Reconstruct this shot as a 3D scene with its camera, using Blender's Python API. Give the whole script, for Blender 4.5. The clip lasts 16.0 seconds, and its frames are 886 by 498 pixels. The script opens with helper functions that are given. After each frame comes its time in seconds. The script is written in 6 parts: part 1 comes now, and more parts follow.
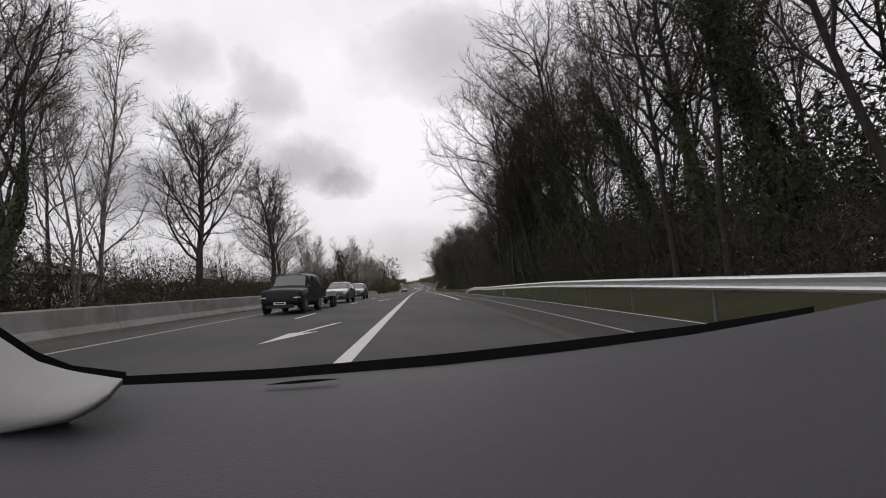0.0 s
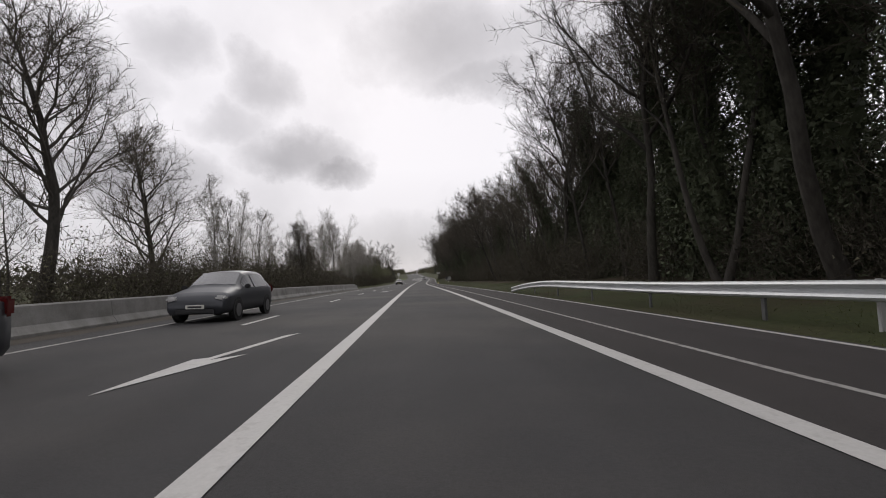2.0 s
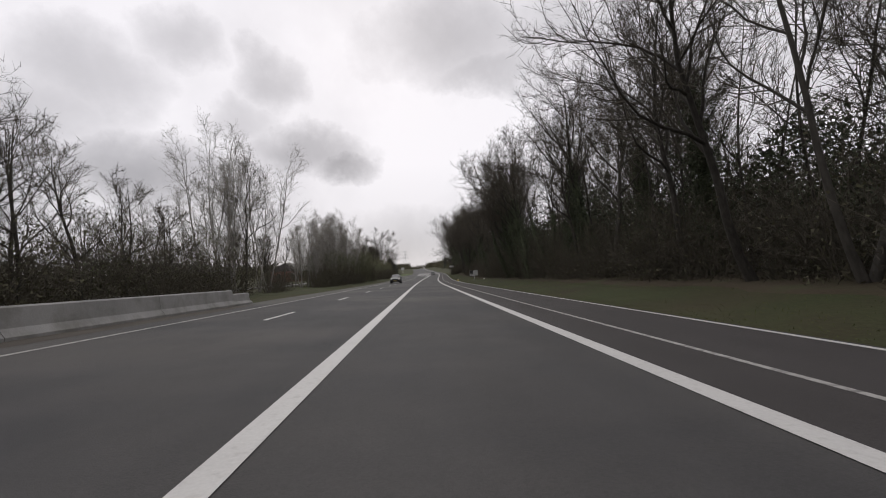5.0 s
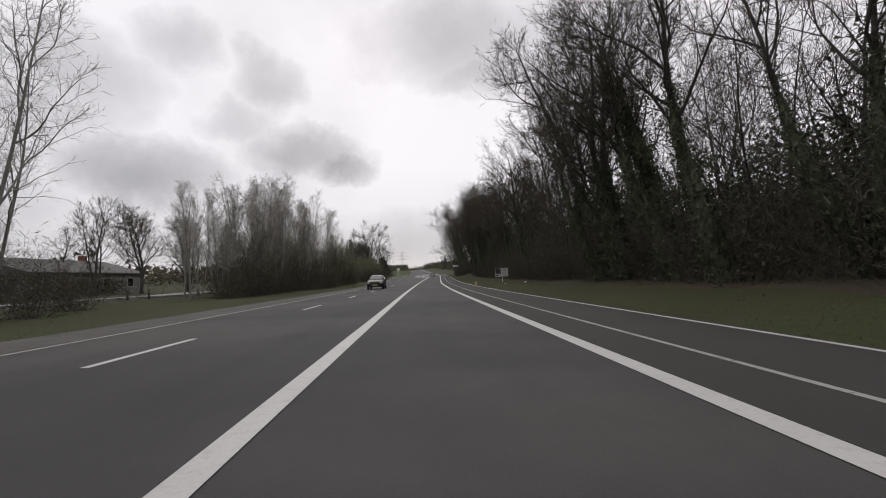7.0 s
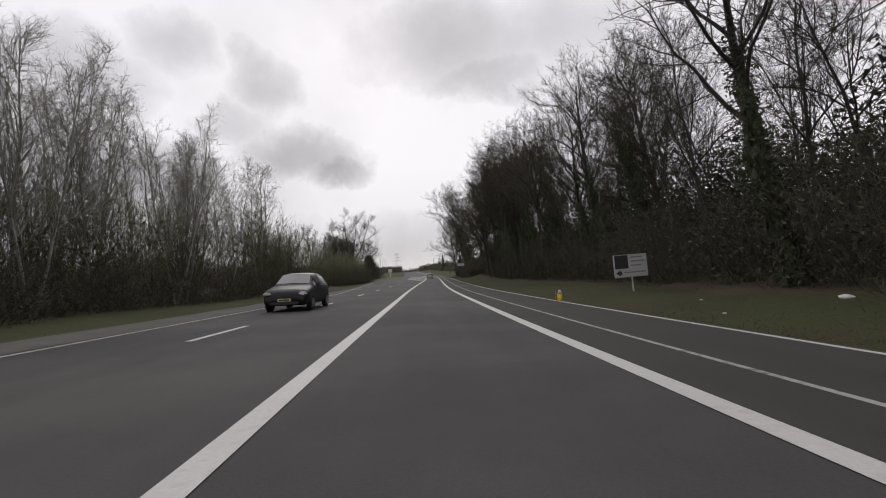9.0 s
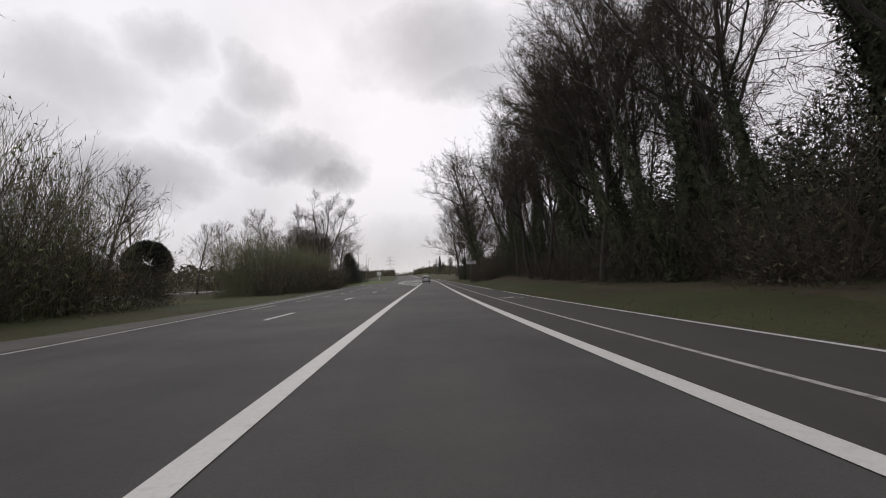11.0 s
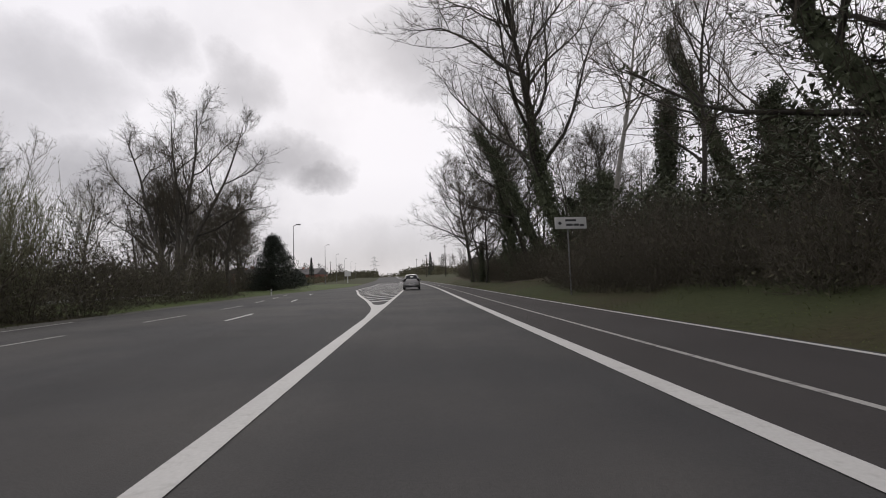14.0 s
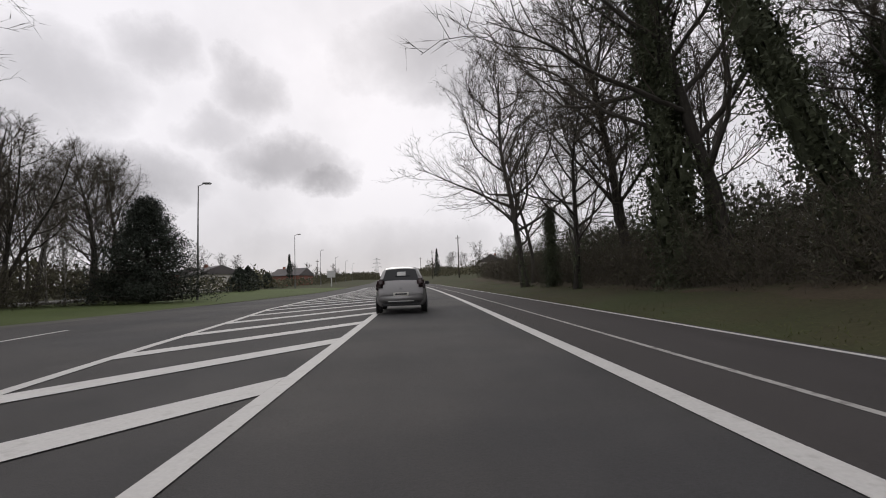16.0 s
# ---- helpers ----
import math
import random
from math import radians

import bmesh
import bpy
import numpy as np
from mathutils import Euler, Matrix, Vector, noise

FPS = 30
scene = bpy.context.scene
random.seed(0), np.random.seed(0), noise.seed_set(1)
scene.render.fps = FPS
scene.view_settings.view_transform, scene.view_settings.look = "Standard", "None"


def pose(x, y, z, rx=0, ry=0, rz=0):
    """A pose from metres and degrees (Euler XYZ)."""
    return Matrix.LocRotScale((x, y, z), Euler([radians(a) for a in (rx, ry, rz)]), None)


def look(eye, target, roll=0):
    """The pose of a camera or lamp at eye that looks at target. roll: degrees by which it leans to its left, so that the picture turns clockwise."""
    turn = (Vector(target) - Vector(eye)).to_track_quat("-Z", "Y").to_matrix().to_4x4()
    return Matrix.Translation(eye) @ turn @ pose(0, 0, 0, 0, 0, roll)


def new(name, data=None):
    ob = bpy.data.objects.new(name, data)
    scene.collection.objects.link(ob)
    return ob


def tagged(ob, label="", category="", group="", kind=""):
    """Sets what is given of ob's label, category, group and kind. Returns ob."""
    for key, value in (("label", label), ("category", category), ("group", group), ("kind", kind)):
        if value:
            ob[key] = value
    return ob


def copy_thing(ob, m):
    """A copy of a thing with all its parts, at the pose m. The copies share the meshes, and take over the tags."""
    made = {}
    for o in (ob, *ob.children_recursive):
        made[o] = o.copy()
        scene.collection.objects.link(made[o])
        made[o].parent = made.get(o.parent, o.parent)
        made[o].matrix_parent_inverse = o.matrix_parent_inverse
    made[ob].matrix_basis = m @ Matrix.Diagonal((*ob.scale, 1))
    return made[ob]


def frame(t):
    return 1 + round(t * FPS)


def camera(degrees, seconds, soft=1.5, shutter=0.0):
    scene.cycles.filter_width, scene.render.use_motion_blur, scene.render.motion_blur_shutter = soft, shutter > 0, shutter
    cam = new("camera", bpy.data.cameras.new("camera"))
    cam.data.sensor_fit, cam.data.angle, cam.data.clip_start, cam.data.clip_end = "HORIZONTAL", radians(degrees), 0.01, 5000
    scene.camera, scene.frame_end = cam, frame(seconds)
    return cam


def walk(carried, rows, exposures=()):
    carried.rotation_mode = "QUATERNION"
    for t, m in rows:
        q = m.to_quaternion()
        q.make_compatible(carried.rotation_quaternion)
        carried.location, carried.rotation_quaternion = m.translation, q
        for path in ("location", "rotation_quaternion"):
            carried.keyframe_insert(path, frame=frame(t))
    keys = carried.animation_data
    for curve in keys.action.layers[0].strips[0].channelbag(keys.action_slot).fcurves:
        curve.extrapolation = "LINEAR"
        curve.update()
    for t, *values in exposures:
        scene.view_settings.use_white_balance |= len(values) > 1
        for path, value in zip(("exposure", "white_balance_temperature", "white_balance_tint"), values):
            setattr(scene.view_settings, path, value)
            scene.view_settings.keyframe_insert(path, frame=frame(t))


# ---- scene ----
# camera: x, y of its way over the road, rise of the road, yaw, pitch
LENS = 88.8
EYE = 1.06
LEAN = -2.05
PATH = [
    (0.0, -0.35, 0.00, 0.00, -2.63, 4.90),
    (0.5, -0.38, 7.36, 0.10, -2.58, 4.62),
    (1.0, -0.40, 14.79, 0.19, -2.85, 3.97),
    (1.5, -0.42, 22.30, 0.23, -2.91, 3.91),
    (2.0, -0.46, 29.88, 0.23, -2.72, 3.71),
    (2.5, -0.52, 37.51, 0.24, -2.35, 3.99),
    (3.0, -0.61, 45.18, 0.28, -2.12, 3.83),
    (3.5, -0.69, 52.89, 0.31, -2.06, 3.55),
    (4.0, -0.80, 60.64, 0.31, -1.94, 3.35),
    (4.5, -0.91, 68.33, 0.30, -1.76, 3.22),
    (5.0, -1.01, 75.86, 0.26, -1.80, 3.13),
    (5.5, -1.11, 83.24, 0.21, -1.91, 2.97),
    (6.0, -1.17, 90.47, 0.14, -1.96, 2.98),
    (6.5, -1.23, 97.69, 0.11, -1.81, 3.74),
    (7.0, -1.30, 105.04, 0.10, -2.03, 3.35),
    (7.5, -1.38, 112.52, 0.07, -2.23, 3.45),
    (8.0, -1.46, 120.14, 0.04, -2.30, 3.50),
    (8.5, -1.54, 127.77, 0.01, -2.41, 3.66),
    (9.0, -1.60, 135.29, -0.02, -2.63, 3.64),
    (9.5, -1.65, 142.69, -0.06, -3.06, 3.56),
    (10.0, -1.64, 149.98, -0.09, -3.30, 3.76),
    (10.5, -1.61, 157.39, -0.10, -3.35, 3.98),
    (11.0, -1.58, 165.15, -0.09, -3.35, 4.15),
    (11.5, -1.52, 173.26, -0.05, -3.62, 4.41),
    (12.0, -1.41, 181.73, 0.04, -4.17, 4.57),
    (12.5, -1.21, 190.32, 0.13, -4.50, 4.17),
    (13.0, -0.98, 198.79, 0.19, -4.61, 3.96),
    (13.5, -0.73, 207.16, 0.25, -4.80, 4.10),
    (14.0, -0.47, 215.41, 0.33, -4.99, 4.33),
    (14.5, -0.21, 223.46, 0.42, -4.99, 4.19),
    (15.0, 0.03, 231.21, 0.49, -4.88, 4.20),
    (15.5, 0.27, 238.66, 0.56, -4.78, 4.23),
    (16.0, 0.49, 245.80, 0.65, -4.46, 4.62),
]

def cam_pose(x, y, z, yaw, pitch):
    c, s = math.cos(radians(yaw)), math.sin(radians(yaw))
    cp, sp = math.cos(radians(pitch)), math.sin(radians(pitch))
    eye = Vector((x, y, z + EYE))
    return look(eye, eye + Vector((-s * cp, c * cp, sp)), LEAN)


cam = camera(LENS, 16.0, 1.0)
walk(cam, [(t, cam_pose(x, y, z, yaw, pitch)) for t, x, y, z, yaw, pitch in PATH],
     exposures=[(0.0, 0.0), (16.0, 0.0)])


# ---- the road's line: station s, offset d to the right, height h over the road ----
_S = np.arange(-200.0, 3200.0, 1.0)
_HEAD = np.radians(np.interp(_S, (-200, 0, 40, 70, 130, 150, 165, 185, 200, 248, 285, 330, 3200),
                             (-0.2, -0.2, -0.65, -0.8, -0.6, 0.1, 0.2, 1.2, 1.55, 1.7, 0.2, -2.4, -2.4)))
_X = np.cumsum(np.sin(_HEAD))
_Y = np.cumsum(np.cos(_HEAD))
_X -= np.interp(0, _S, _X)
_Y -= np.interp(0, _S, _Y)
_Z = np.interp(_S, (-200, -20, 0, 22, 50, 75, 105, 140, 165, 185, 215, 246, 300, 400, 560, 640, 3200),
               (-2, -0.25, 0, 0.22, 0.29, 0.25, 0.1, -0.05, -0.06, 0.06, 0.33, 0.63, 1.35, 3.3, 7.4, 8.4, 8.4))
_Z = np.convolve(np.pad(_Z, 12, mode="edge"), np.ones(25) / 25, mode="valid")


def line_of(s):
    return np.interp(s, _S, _X), np.interp(s, _S, _Y), np.interp(s, _S, _Z), np.interp(s, _S, _HEAD)


def at(s, d, h=0.0):
    x, y, z, a = line_of(s)
    return Vector((x + d * math.cos(a), y - d * math.sin(a), z + h))


def left_edge(s):
    """Offset of the left edge of the asphalt."""
    return float(np.interp(s, (-200, 98, 110, 190, 210, 240, 258, 270, 282, 300, 400, 3200), (-9.15, -9.15, -9.0, -8.9, -10.8, -13.6, -14.8, -13.3, -12.2, -11.0, -9.5, -9.5)))


def right_edge(s):
    """Offset of the right edge of the asphalt."""
    return float(np.interp(s, (-200, 29, 32.5, 3200), (5.85, 5.85, 5.42, 5.42)))


def rough(x, y, k):
    return noise.noise(Vector((x * k, y * k, 3.7)))


def land(s, d):
    """Height of the soil over the road's level."""
    le = left_edge(s)
    re = right_edge(s)
    if d > re:
        e = d - re
        h = float(np.interp(e, (0, 0.5, 3, 8, 20, 60, 400), (-0.05, 0.02, 0.32, 0.75, 1.2, 2.0, 4.0)))
        h *= float(np.interp(s, (-200, 204, 222, 244, 262, 280, 320, 3200), (1, 1, 2.2, 2.2, 1, 1, 2.2, 2.2)))
    elif d < le:
        e = le - d
        h = float(np.interp(e, (0, 0.5, 4, 12, 18, 40, 400), (-0.05, 0.0, 0.05, 0.15, 0.3, 0.45, 2.0)))
    else:
        return -0.14
    return h + 0.05 * min(1.0, e / 2) * rough(s, d, 0.35) + 0.12 * min(1.0, e / 8) * rough(s, d, 0.08)


# ---- light ----
world = bpy.data.worlds.new("sky")
scene.world = world
world.use_nodes = True
wn, wl = world.node_tree.nodes, world.node_tree.links
wn.clear()
SUN_DIR = Vector((-0.10, 0.86, 0.50)).normalized()


def wnode(kind, **kw):
    n = wn.new(kind)
    for k, v in kw.items():
        n.inputs[k].default_value = v
    return n


def wmath(op, a, b=None, clamp=False):
    n = wn.new("ShaderNodeMath")
    n.operation, n.use_clamp = op, clamp
    for i, v in enumerate((a, b)):
        if v is None:
            continue
        if hasattr(v, "links"):
            wl.new(v, n.inputs[i])
        else:
            n.inputs[i].default_value = v
    return n.outputs[0]


coord = wn.new("ShaderNodeTexCoord")
way = coord.outputs["Generated"]
warp = wn.new("ShaderNodeTexNoise")
warp.inputs["Scale"].default_value, warp.inputs["Detail"].default_value, warp.inputs["Roughness"].default_value = 6.0, 7.0, 0.62
wl.new(way, warp.inputs["Vector"])
shift = wn.new("ShaderNodeVectorMath")
shift.operation = "SUBTRACT"
wl.new(warp.outputs["Color"], shift.inputs[0])
shift.inputs[1].default_value = (0.5, 0.5, 0.5)
amount = wn.new("ShaderNodeVectorMath")
amount.operation = "SCALE"
amount.inputs["Scale"].default_value = 0.16
wl.new(shift.outputs[0], amount.inputs[0])
bent = wn.new("ShaderNodeVectorMath")
wl.new(way, bent.inputs[0])
wl.new(amount.outputs[0], bent.inputs[1])


def cloud_at(azimuth, elevation, width, height, depth):
    """One grey cloud: how dark the sky is there."""
    a, e = radians(azimuth), radians(elevation)
    c = Vector((math.sin(a) * math.cos(e), math.cos(a) * math.cos(e), math.sin(e)))
    off = wn.new("ShaderNodeVectorMath")
    off.operation = "SUBTRACT"
    wl.new(bent.outputs[0], off.inputs[0])
    off.inputs[1].default_value = c
    right = Vector((math.cos(a), -math.sin(a), 0))
    parts = []
    for axis, size in ((right, width), (right.cross(c), height)):
        dot = wn.new("ShaderNodeVectorMath")
        dot.operation = "DOT_PRODUCT"
        wl.new(off.outputs[0], dot.inputs[0])
        dot.inputs[1].default_value = axis / size
        parts.append(wmath("POWER", wmath("ABSOLUTE", dot.outputs["Value"]), 2.0))
    far = wn.new("ShaderNodeVectorMath")
    far.operation = "DOT_PRODUCT"
    wl.new(way, far.inputs[0])
    far.inputs[1].default_value = c
    front = wmath("GREATER_THAN", far.outputs["Value"], 0.2)
    fall = wmath("SUBTRACT", 1.0, wmath("ADD", parts[0], parts[1]), clamp=True)
    return wmath("MULTIPLY", wmath("MULTIPLY", fall, front), depth)


# azimuth, elevation in degrees, half width, half height, depth
CLOUDS = [
    (-14.2, 15.5, 0.151, 0.066, 0.55),
    (-10.5, 14.2, 0.086, 0.047, 0.7),
    (-18.9, 23.3, 0.086, 0.075, 0.44),
    (-29.4, 25.2, 0.086, 0.066, 0.37),
    (4.6, 27.9, 0.216, 0.117, 0.5),
    (8.0, 24.0, 0.158, 0.055, 0.52),
    (-31.7, 12.6, 0.172, 0.085, 0.62),
    (-27.5, 11.1, 0.086, 0.047, 0.37),
    (-36.4, 20.3, 0.125, 0.094, 0.45),
    (-22.1, 18.5, 0.086, 0.044, 0.33),
    (-41.0, 16.8, 0.135, 0.094, 0.45),
    (20.3, 27.8, 0.216, 0.094, 0.33),
    (-4.7, 4.6, 0.3, 0.08, 0.24),
    (33.5, 18.6, 0.316, 0.188, 0.33),
    (-47.6, 9.5, 0.216, 0.141, 0.37),
]

dark = None
for c in CLOUDS:
    d = cloud_at(*c)
    dark = d if dark is None else wmath("MAXIMUM", dark, d)
broad = wn.new("ShaderNodeTexNoise")
broad.inputs["Scale"].default_value, broad.inputs["Detail"].default_value, broad.inputs["Roughness"].default_value = 2.6, 6.0, 0.55
wl.new(way, broad.inputs["Vector"])
veil = wmath("MULTIPLY", wmath("SUBTRACT", broad.outputs["Fac"], 0.45, clamp=True), 0.9)
rise = wn.new("ShaderNodeSeparateXYZ")
wl.new(way, rise.inputs[0])
low = wmath("MULTIPLY", wmath("SUBTRACT", 1.0, wmath("DIVIDE", wmath("ABSOLUTE", rise.outputs["Z"]), 0.24), clamp=True), 0.32)
cover = wmath("ADD", wmath("ADD", dark, veil), low, clamp=True)
tone = wn.new("ShaderNodeMix")
tone.data_type = "RGBA"
tone.inputs[6].default_value = (0.985, 0.955, 0.995, 1)
tone.inputs[7].default_value = (0.29, 0.28, 0.30, 1)
wl.new(cover, tone.inputs[0])
sky = wn.new("ShaderNodeTexSky")
sky.sky_type, sky.sun_disc = "NISHITA", False
sky.sun_elevation = math.asin(SUN_DIR.z)
sky.sun_rotation = math.atan2(SUN_DIR.x, SUN_DIR.y)
back_sky = wn.new("ShaderNodeBackground")
back_sky.inputs["Strength"].default_value = 0.05
wl.new(sky.outputs[0], back_sky.inputs["Color"])
back_cloud = wn.new("ShaderNodeBackground")
back_cloud.inputs["Strength"].default_value = 1.0
wl.new(tone.outputs[2], back_cloud.inputs["Color"])
mix = wn.new("ShaderNodeMixShader")
mix.inputs[0].default_value = 0.93
wl.new(back_sky.outputs[0], mix.inputs[1])
wl.new(back_cloud.outputs[0], mix.inputs[2])
out = wn.new("ShaderNodeOutputWorld")
wl.new(mix.outputs[0], out.inputs["Surface"])

sun = new("sun", bpy.data.lights.new("sun", "SUN"))
sun.data.energy, sun.data.angle, sun.data.color = 0.5, radians(25), (1.0, 0.96, 0.9)
sun.matrix_world = look((0, 0, 60), Vector((0, 0, 60)) - SUN_DIR)


# ---- materials ----
def material(name, color, rough_=0.8, metal=0.0, spots=None, grain=0.0, grain_scale=30.0, patch=0.0, patch_scale=1.0,
             bump=0.0, bump_scale=40.0, per_object=0.0, per_island=0.0, spec=0.5, coat=0.0, warm=None, stretch=(1, 1, 1), streak=None):
    """A surface with grain at a fine scale, patches at a broad one, relief, and a change from piece to piece."""
    m = bpy.data.materials.new(name)
    m.use_nodes = True
    n, l = m.node_tree.nodes, m.node_tree.links
    b = n["Principled BSDF"]
    b.inputs["Roughness"].default_value, b.inputs["Metallic"].default_value = rough_, metal
    b.inputs["Specular IOR Level"].default_value = spec
    b.inputs["Coat Weight"].default_value = coat
    co = n.new("ShaderNodeTexCoord")
    mp = n.new("ShaderNodeMapping")
    mp.inputs["Scale"].default_value = stretch
    l.new(co.outputs["Object"], mp.inputs["Vector"])

    def tex(scale, detail=5.0):
        t = n.new("ShaderNodeTexNoise")
        t.inputs["Scale"].default_value, t.inputs["Detail"].default_value, t.inputs["Roughness"].default_value = scale, detail, 0.6
        l.new(mp.outputs[0], t.inputs["Vector"])
        return t.outputs["Fac"]

    def mathn(op, a, c):
        t = n.new("ShaderNodeMath")
        t.operation = op
        for i, v in enumerate((a, c)):
            if hasattr(v, "links"):
                l.new(v, t.inputs[i])
            else:
                t.inputs[i].default_value = v
        return t.outputs[0]

    value = None
    for amount, source in ((grain, grain_scale), (patch, patch_scale)):
        if amount:
            v = mathn("MULTIPLY", mathn("SUBTRACT", tex(source), 0.5), amount * 3.0)
            value = v if value is None else mathn("ADD", value, v)
    if streak:
        sm = n.new("ShaderNodeMapping")
        sm.inputs["Scale"].default_value = streak[1]
        l.new(co.outputs["Object"], sm.inputs["Vector"])
        t = n.new("ShaderNodeTexNoise")
        t.inputs["Scale"].default_value, t.inputs["Detail"].default_value = 1.0, 4.0
        l.new(sm.outputs[0], t.inputs["Vector"])
        v = mathn("MULTIPLY", mathn("SUBTRACT", t.outputs["Fac"], 0.5), streak[0] * 3.0)
        value = v if value is None else mathn("ADD", value, v)
    if per_object:
        v = mathn("MULTIPLY", mathn("SUBTRACT", n.new("ShaderNodeObjectInfo").outputs["Random"], 0.5), per_object * 2)
        value = v if value is None else mathn("ADD", value, v)
    if per_island:
        v = mathn("MULTIPLY", mathn("SUBTRACT", n.new("ShaderNodeNewGeometry").outputs["Random Per Island"], 0.5), per_island * 2)
        value = v if value is None else mathn("ADD", value, v)
    base = (*color, 1)
    if value is None and not warm:
        b.inputs["Base Color"].default_value = base
    else:
        last = None
        if warm:
            mx = n.new("ShaderNodeMix")
            mx.data_type = "RGBA"
            mx.inputs[6].default_value, mx.inputs[7].default_value = base, (*warm[0], 1)
            cr = n.new("ShaderNodeValToRGB")
            cr.color_ramp.elements[0].position, cr.color_ramp.elements[1].position = warm[2], warm[3]
            l.new(tex(warm[1], 6.0), cr.inputs[0])
            l.new(cr.outputs[0], mx.inputs[0])
            last = mx.outputs[2]
        hs = n.new("ShaderNodeHueSaturation")
        if last is None:
            hs.inputs["Color"].default_value = base
        else:
            l.new(last, hs.inputs["Color"])
        if value is not None:
            l.new(mathn("ADD", value, 1.0), hs.inputs["Value"])
        l.new(hs.outputs[0], b.inputs["Base Color"])
    if bump:
        bp = n.new("ShaderNodeBump")
        bp.inputs["Strength"].default_value, bp.inputs["Distance"].default_value = bump, 0.02
        l.new(tex(bump_scale, 6.0), bp.inputs["Height"])
        l.new(bp.outputs[0], b.inputs["Normal"])
    return m


M = {}
M["asphalt"] = material("asphalt", (0.053, 0.052, 0.0525), 0.88, grain=0.22, grain_scale=55, patch=0.17, patch_scale=0.35, bump=0.5, bump_scale=90, spec=0.25,
                        warm=((0.085, 0.08, 0.075), 0.16, 0.42, 0.7), streak=(0.16, (0.9, 0.035, 1.0)))
M["cycle"] = material("cycle_asphalt", (0.055, 0.0505, 0.049), 0.9, grain=0.22, grain_scale=50, patch=0.14, patch_scale=0.5, bump=0.5, bump_scale=80, spec=0.2, streak=(0.14, (1.2, 0.04, 1.0)))
M["paint"] = material("road_paint", (0.52, 0.51, 0.49), 0.7, grain=0.1, grain_scale=30, patch=0.06, patch_scale=1.2, spec=0.3,
                      warm=((0.4, 0.39, 0.37), 9.0, 0.55, 0.8))
M["paint_worn"] = material("worn_road_paint", (0.36, 0.35, 0.33), 0.8, grain=0.18, grain_scale=22, patch=0.1, patch_scale=1.0, spec=0.2,
                           warm=((0.14, 0.135, 0.13), 7.0, 0.5, 0.68))
M["scar"] = material("removed_line", (0.082, 0.069, 0.063), 0.9, grain=0.2, grain_scale=30, patch=0.2, patch_scale=0.8, spec=0.2)
M["soil"] = material("verge_soil", (0.047, 0.054, 0.025), 0.95, grain=0.25, grain_scale=8, patch=0.2, patch_scale=0.25, bump=0.8, bump_scale=9, spec=0.1,
                     warm=((0.052, 0.047, 0.027), 0.22, 0.42, 0.62))
M["grass"] = material("grass", (0.1, 0.118, 0.045), 0.85, per_island=0.15, patch=0.2, patch_scale=0.4, spec=0.15,
                      warm=((0.072, 0.064, 0.034), 0.5, 0.5, 0.7))
# Same grass as the verge; open skylight is put into this brighter colour.
M["lawn"] = material("open_sky_grass", (0.072, 0.092, 0.034), 0.9, grain=0.25, grain_scale=14, patch=0.22, patch_scale=0.3, bump=0.6, bump_scale=25, spec=0.1)
M["smoked_lens"] = material("smoked_lamp_lens", (0.02, 0.008, 0.008), 0.15, spec=0.6)
M["concrete"] = material("concrete", (0.255, 0.25, 0.24), 0.9, grain=0.1, grain_scale=14, patch=0.16, patch_scale=0.7, bump=0.4, bump_scale=25, spec=0.25, per_object=0.05,
                         warm=((0.16, 0.155, 0.14), 1.1, 0.45, 0.75), streak=(0.12, (1.5, 1.5, 0.4)))
M["galvanised"] = material("galvanised_steel", (0.56, 0.57, 0.57), 0.48, 0.55, grain=0.08, grain_scale=20, patch=0.12, patch_scale=1.3, per_object=0.04)
M["bark"] = material("bark", (0.062, 0.057, 0.05), 0.95, grain=0.45, grain_scale=9, patch=0.25, patch_scale=1.5, bump=0.9, bump_scale=12, spec=0.1, per_object=0.25, stretch=(1, 1, 0.3))
M["twig"] = material("twigs", (0.08, 0.071, 0.056), 0.9, patch=0.2, patch_scale=0.8, per_object=0.2, spec=0.1)
M["twig_willow"] = material("willow_twigs", (0.15, 0.15, 0.095), 0.9, patch=0.2, patch_scale=0.8, per_object=0.2, spec=0.1)
# Twig colour lightened further to include haze and windscreen reflection.
M["twig_pale_hazed"] = material("pale_hazed_twigs", (0.25, 0.235, 0.21), 0.9, patch=0.2, patch_scale=0.8, per_object=0.2, spec=0.1)
M["bark_pale"] = material("pale_bark", (0.21, 0.2, 0.18), 0.9, grain=0.25, grain_scale=10, patch=0.3, patch_scale=1.5, bump=0.6, bump_scale=12, spec=0.1, per_object=0.15)
M["ivy"] = material("ivy_leaves", (0.068, 0.078, 0.046), 0.65, per_island=0.3, per_object=0.2, patch=0.2, patch_scale=0.7, spec=0.2)
M["bush"] = material("bush_leaves", (0.08, 0.078, 0.046), 0.8, per_island=0.3, per_object=0.3, patch=0.25, patch_scale=0.5, spec=0.2,
                     warm=((0.068, 0.06, 0.04), 0.6, 0.45, 0.65))
M["bush_green"] = material("young_leaves", (0.1, 0.115, 0.055), 0.75, per_island=0.45, per_object=0.2, patch=0.2, patch_scale=0.5, spec=0.2)
M["needles"] = material("needles", (0.036, 0.043, 0.033), 0.7, per_island=0.5, per_object=0.15, spec=0.2)
M["glass"] = material("car_glass", (0.014, 0.015, 0.017), 0.06, spec=0.3)
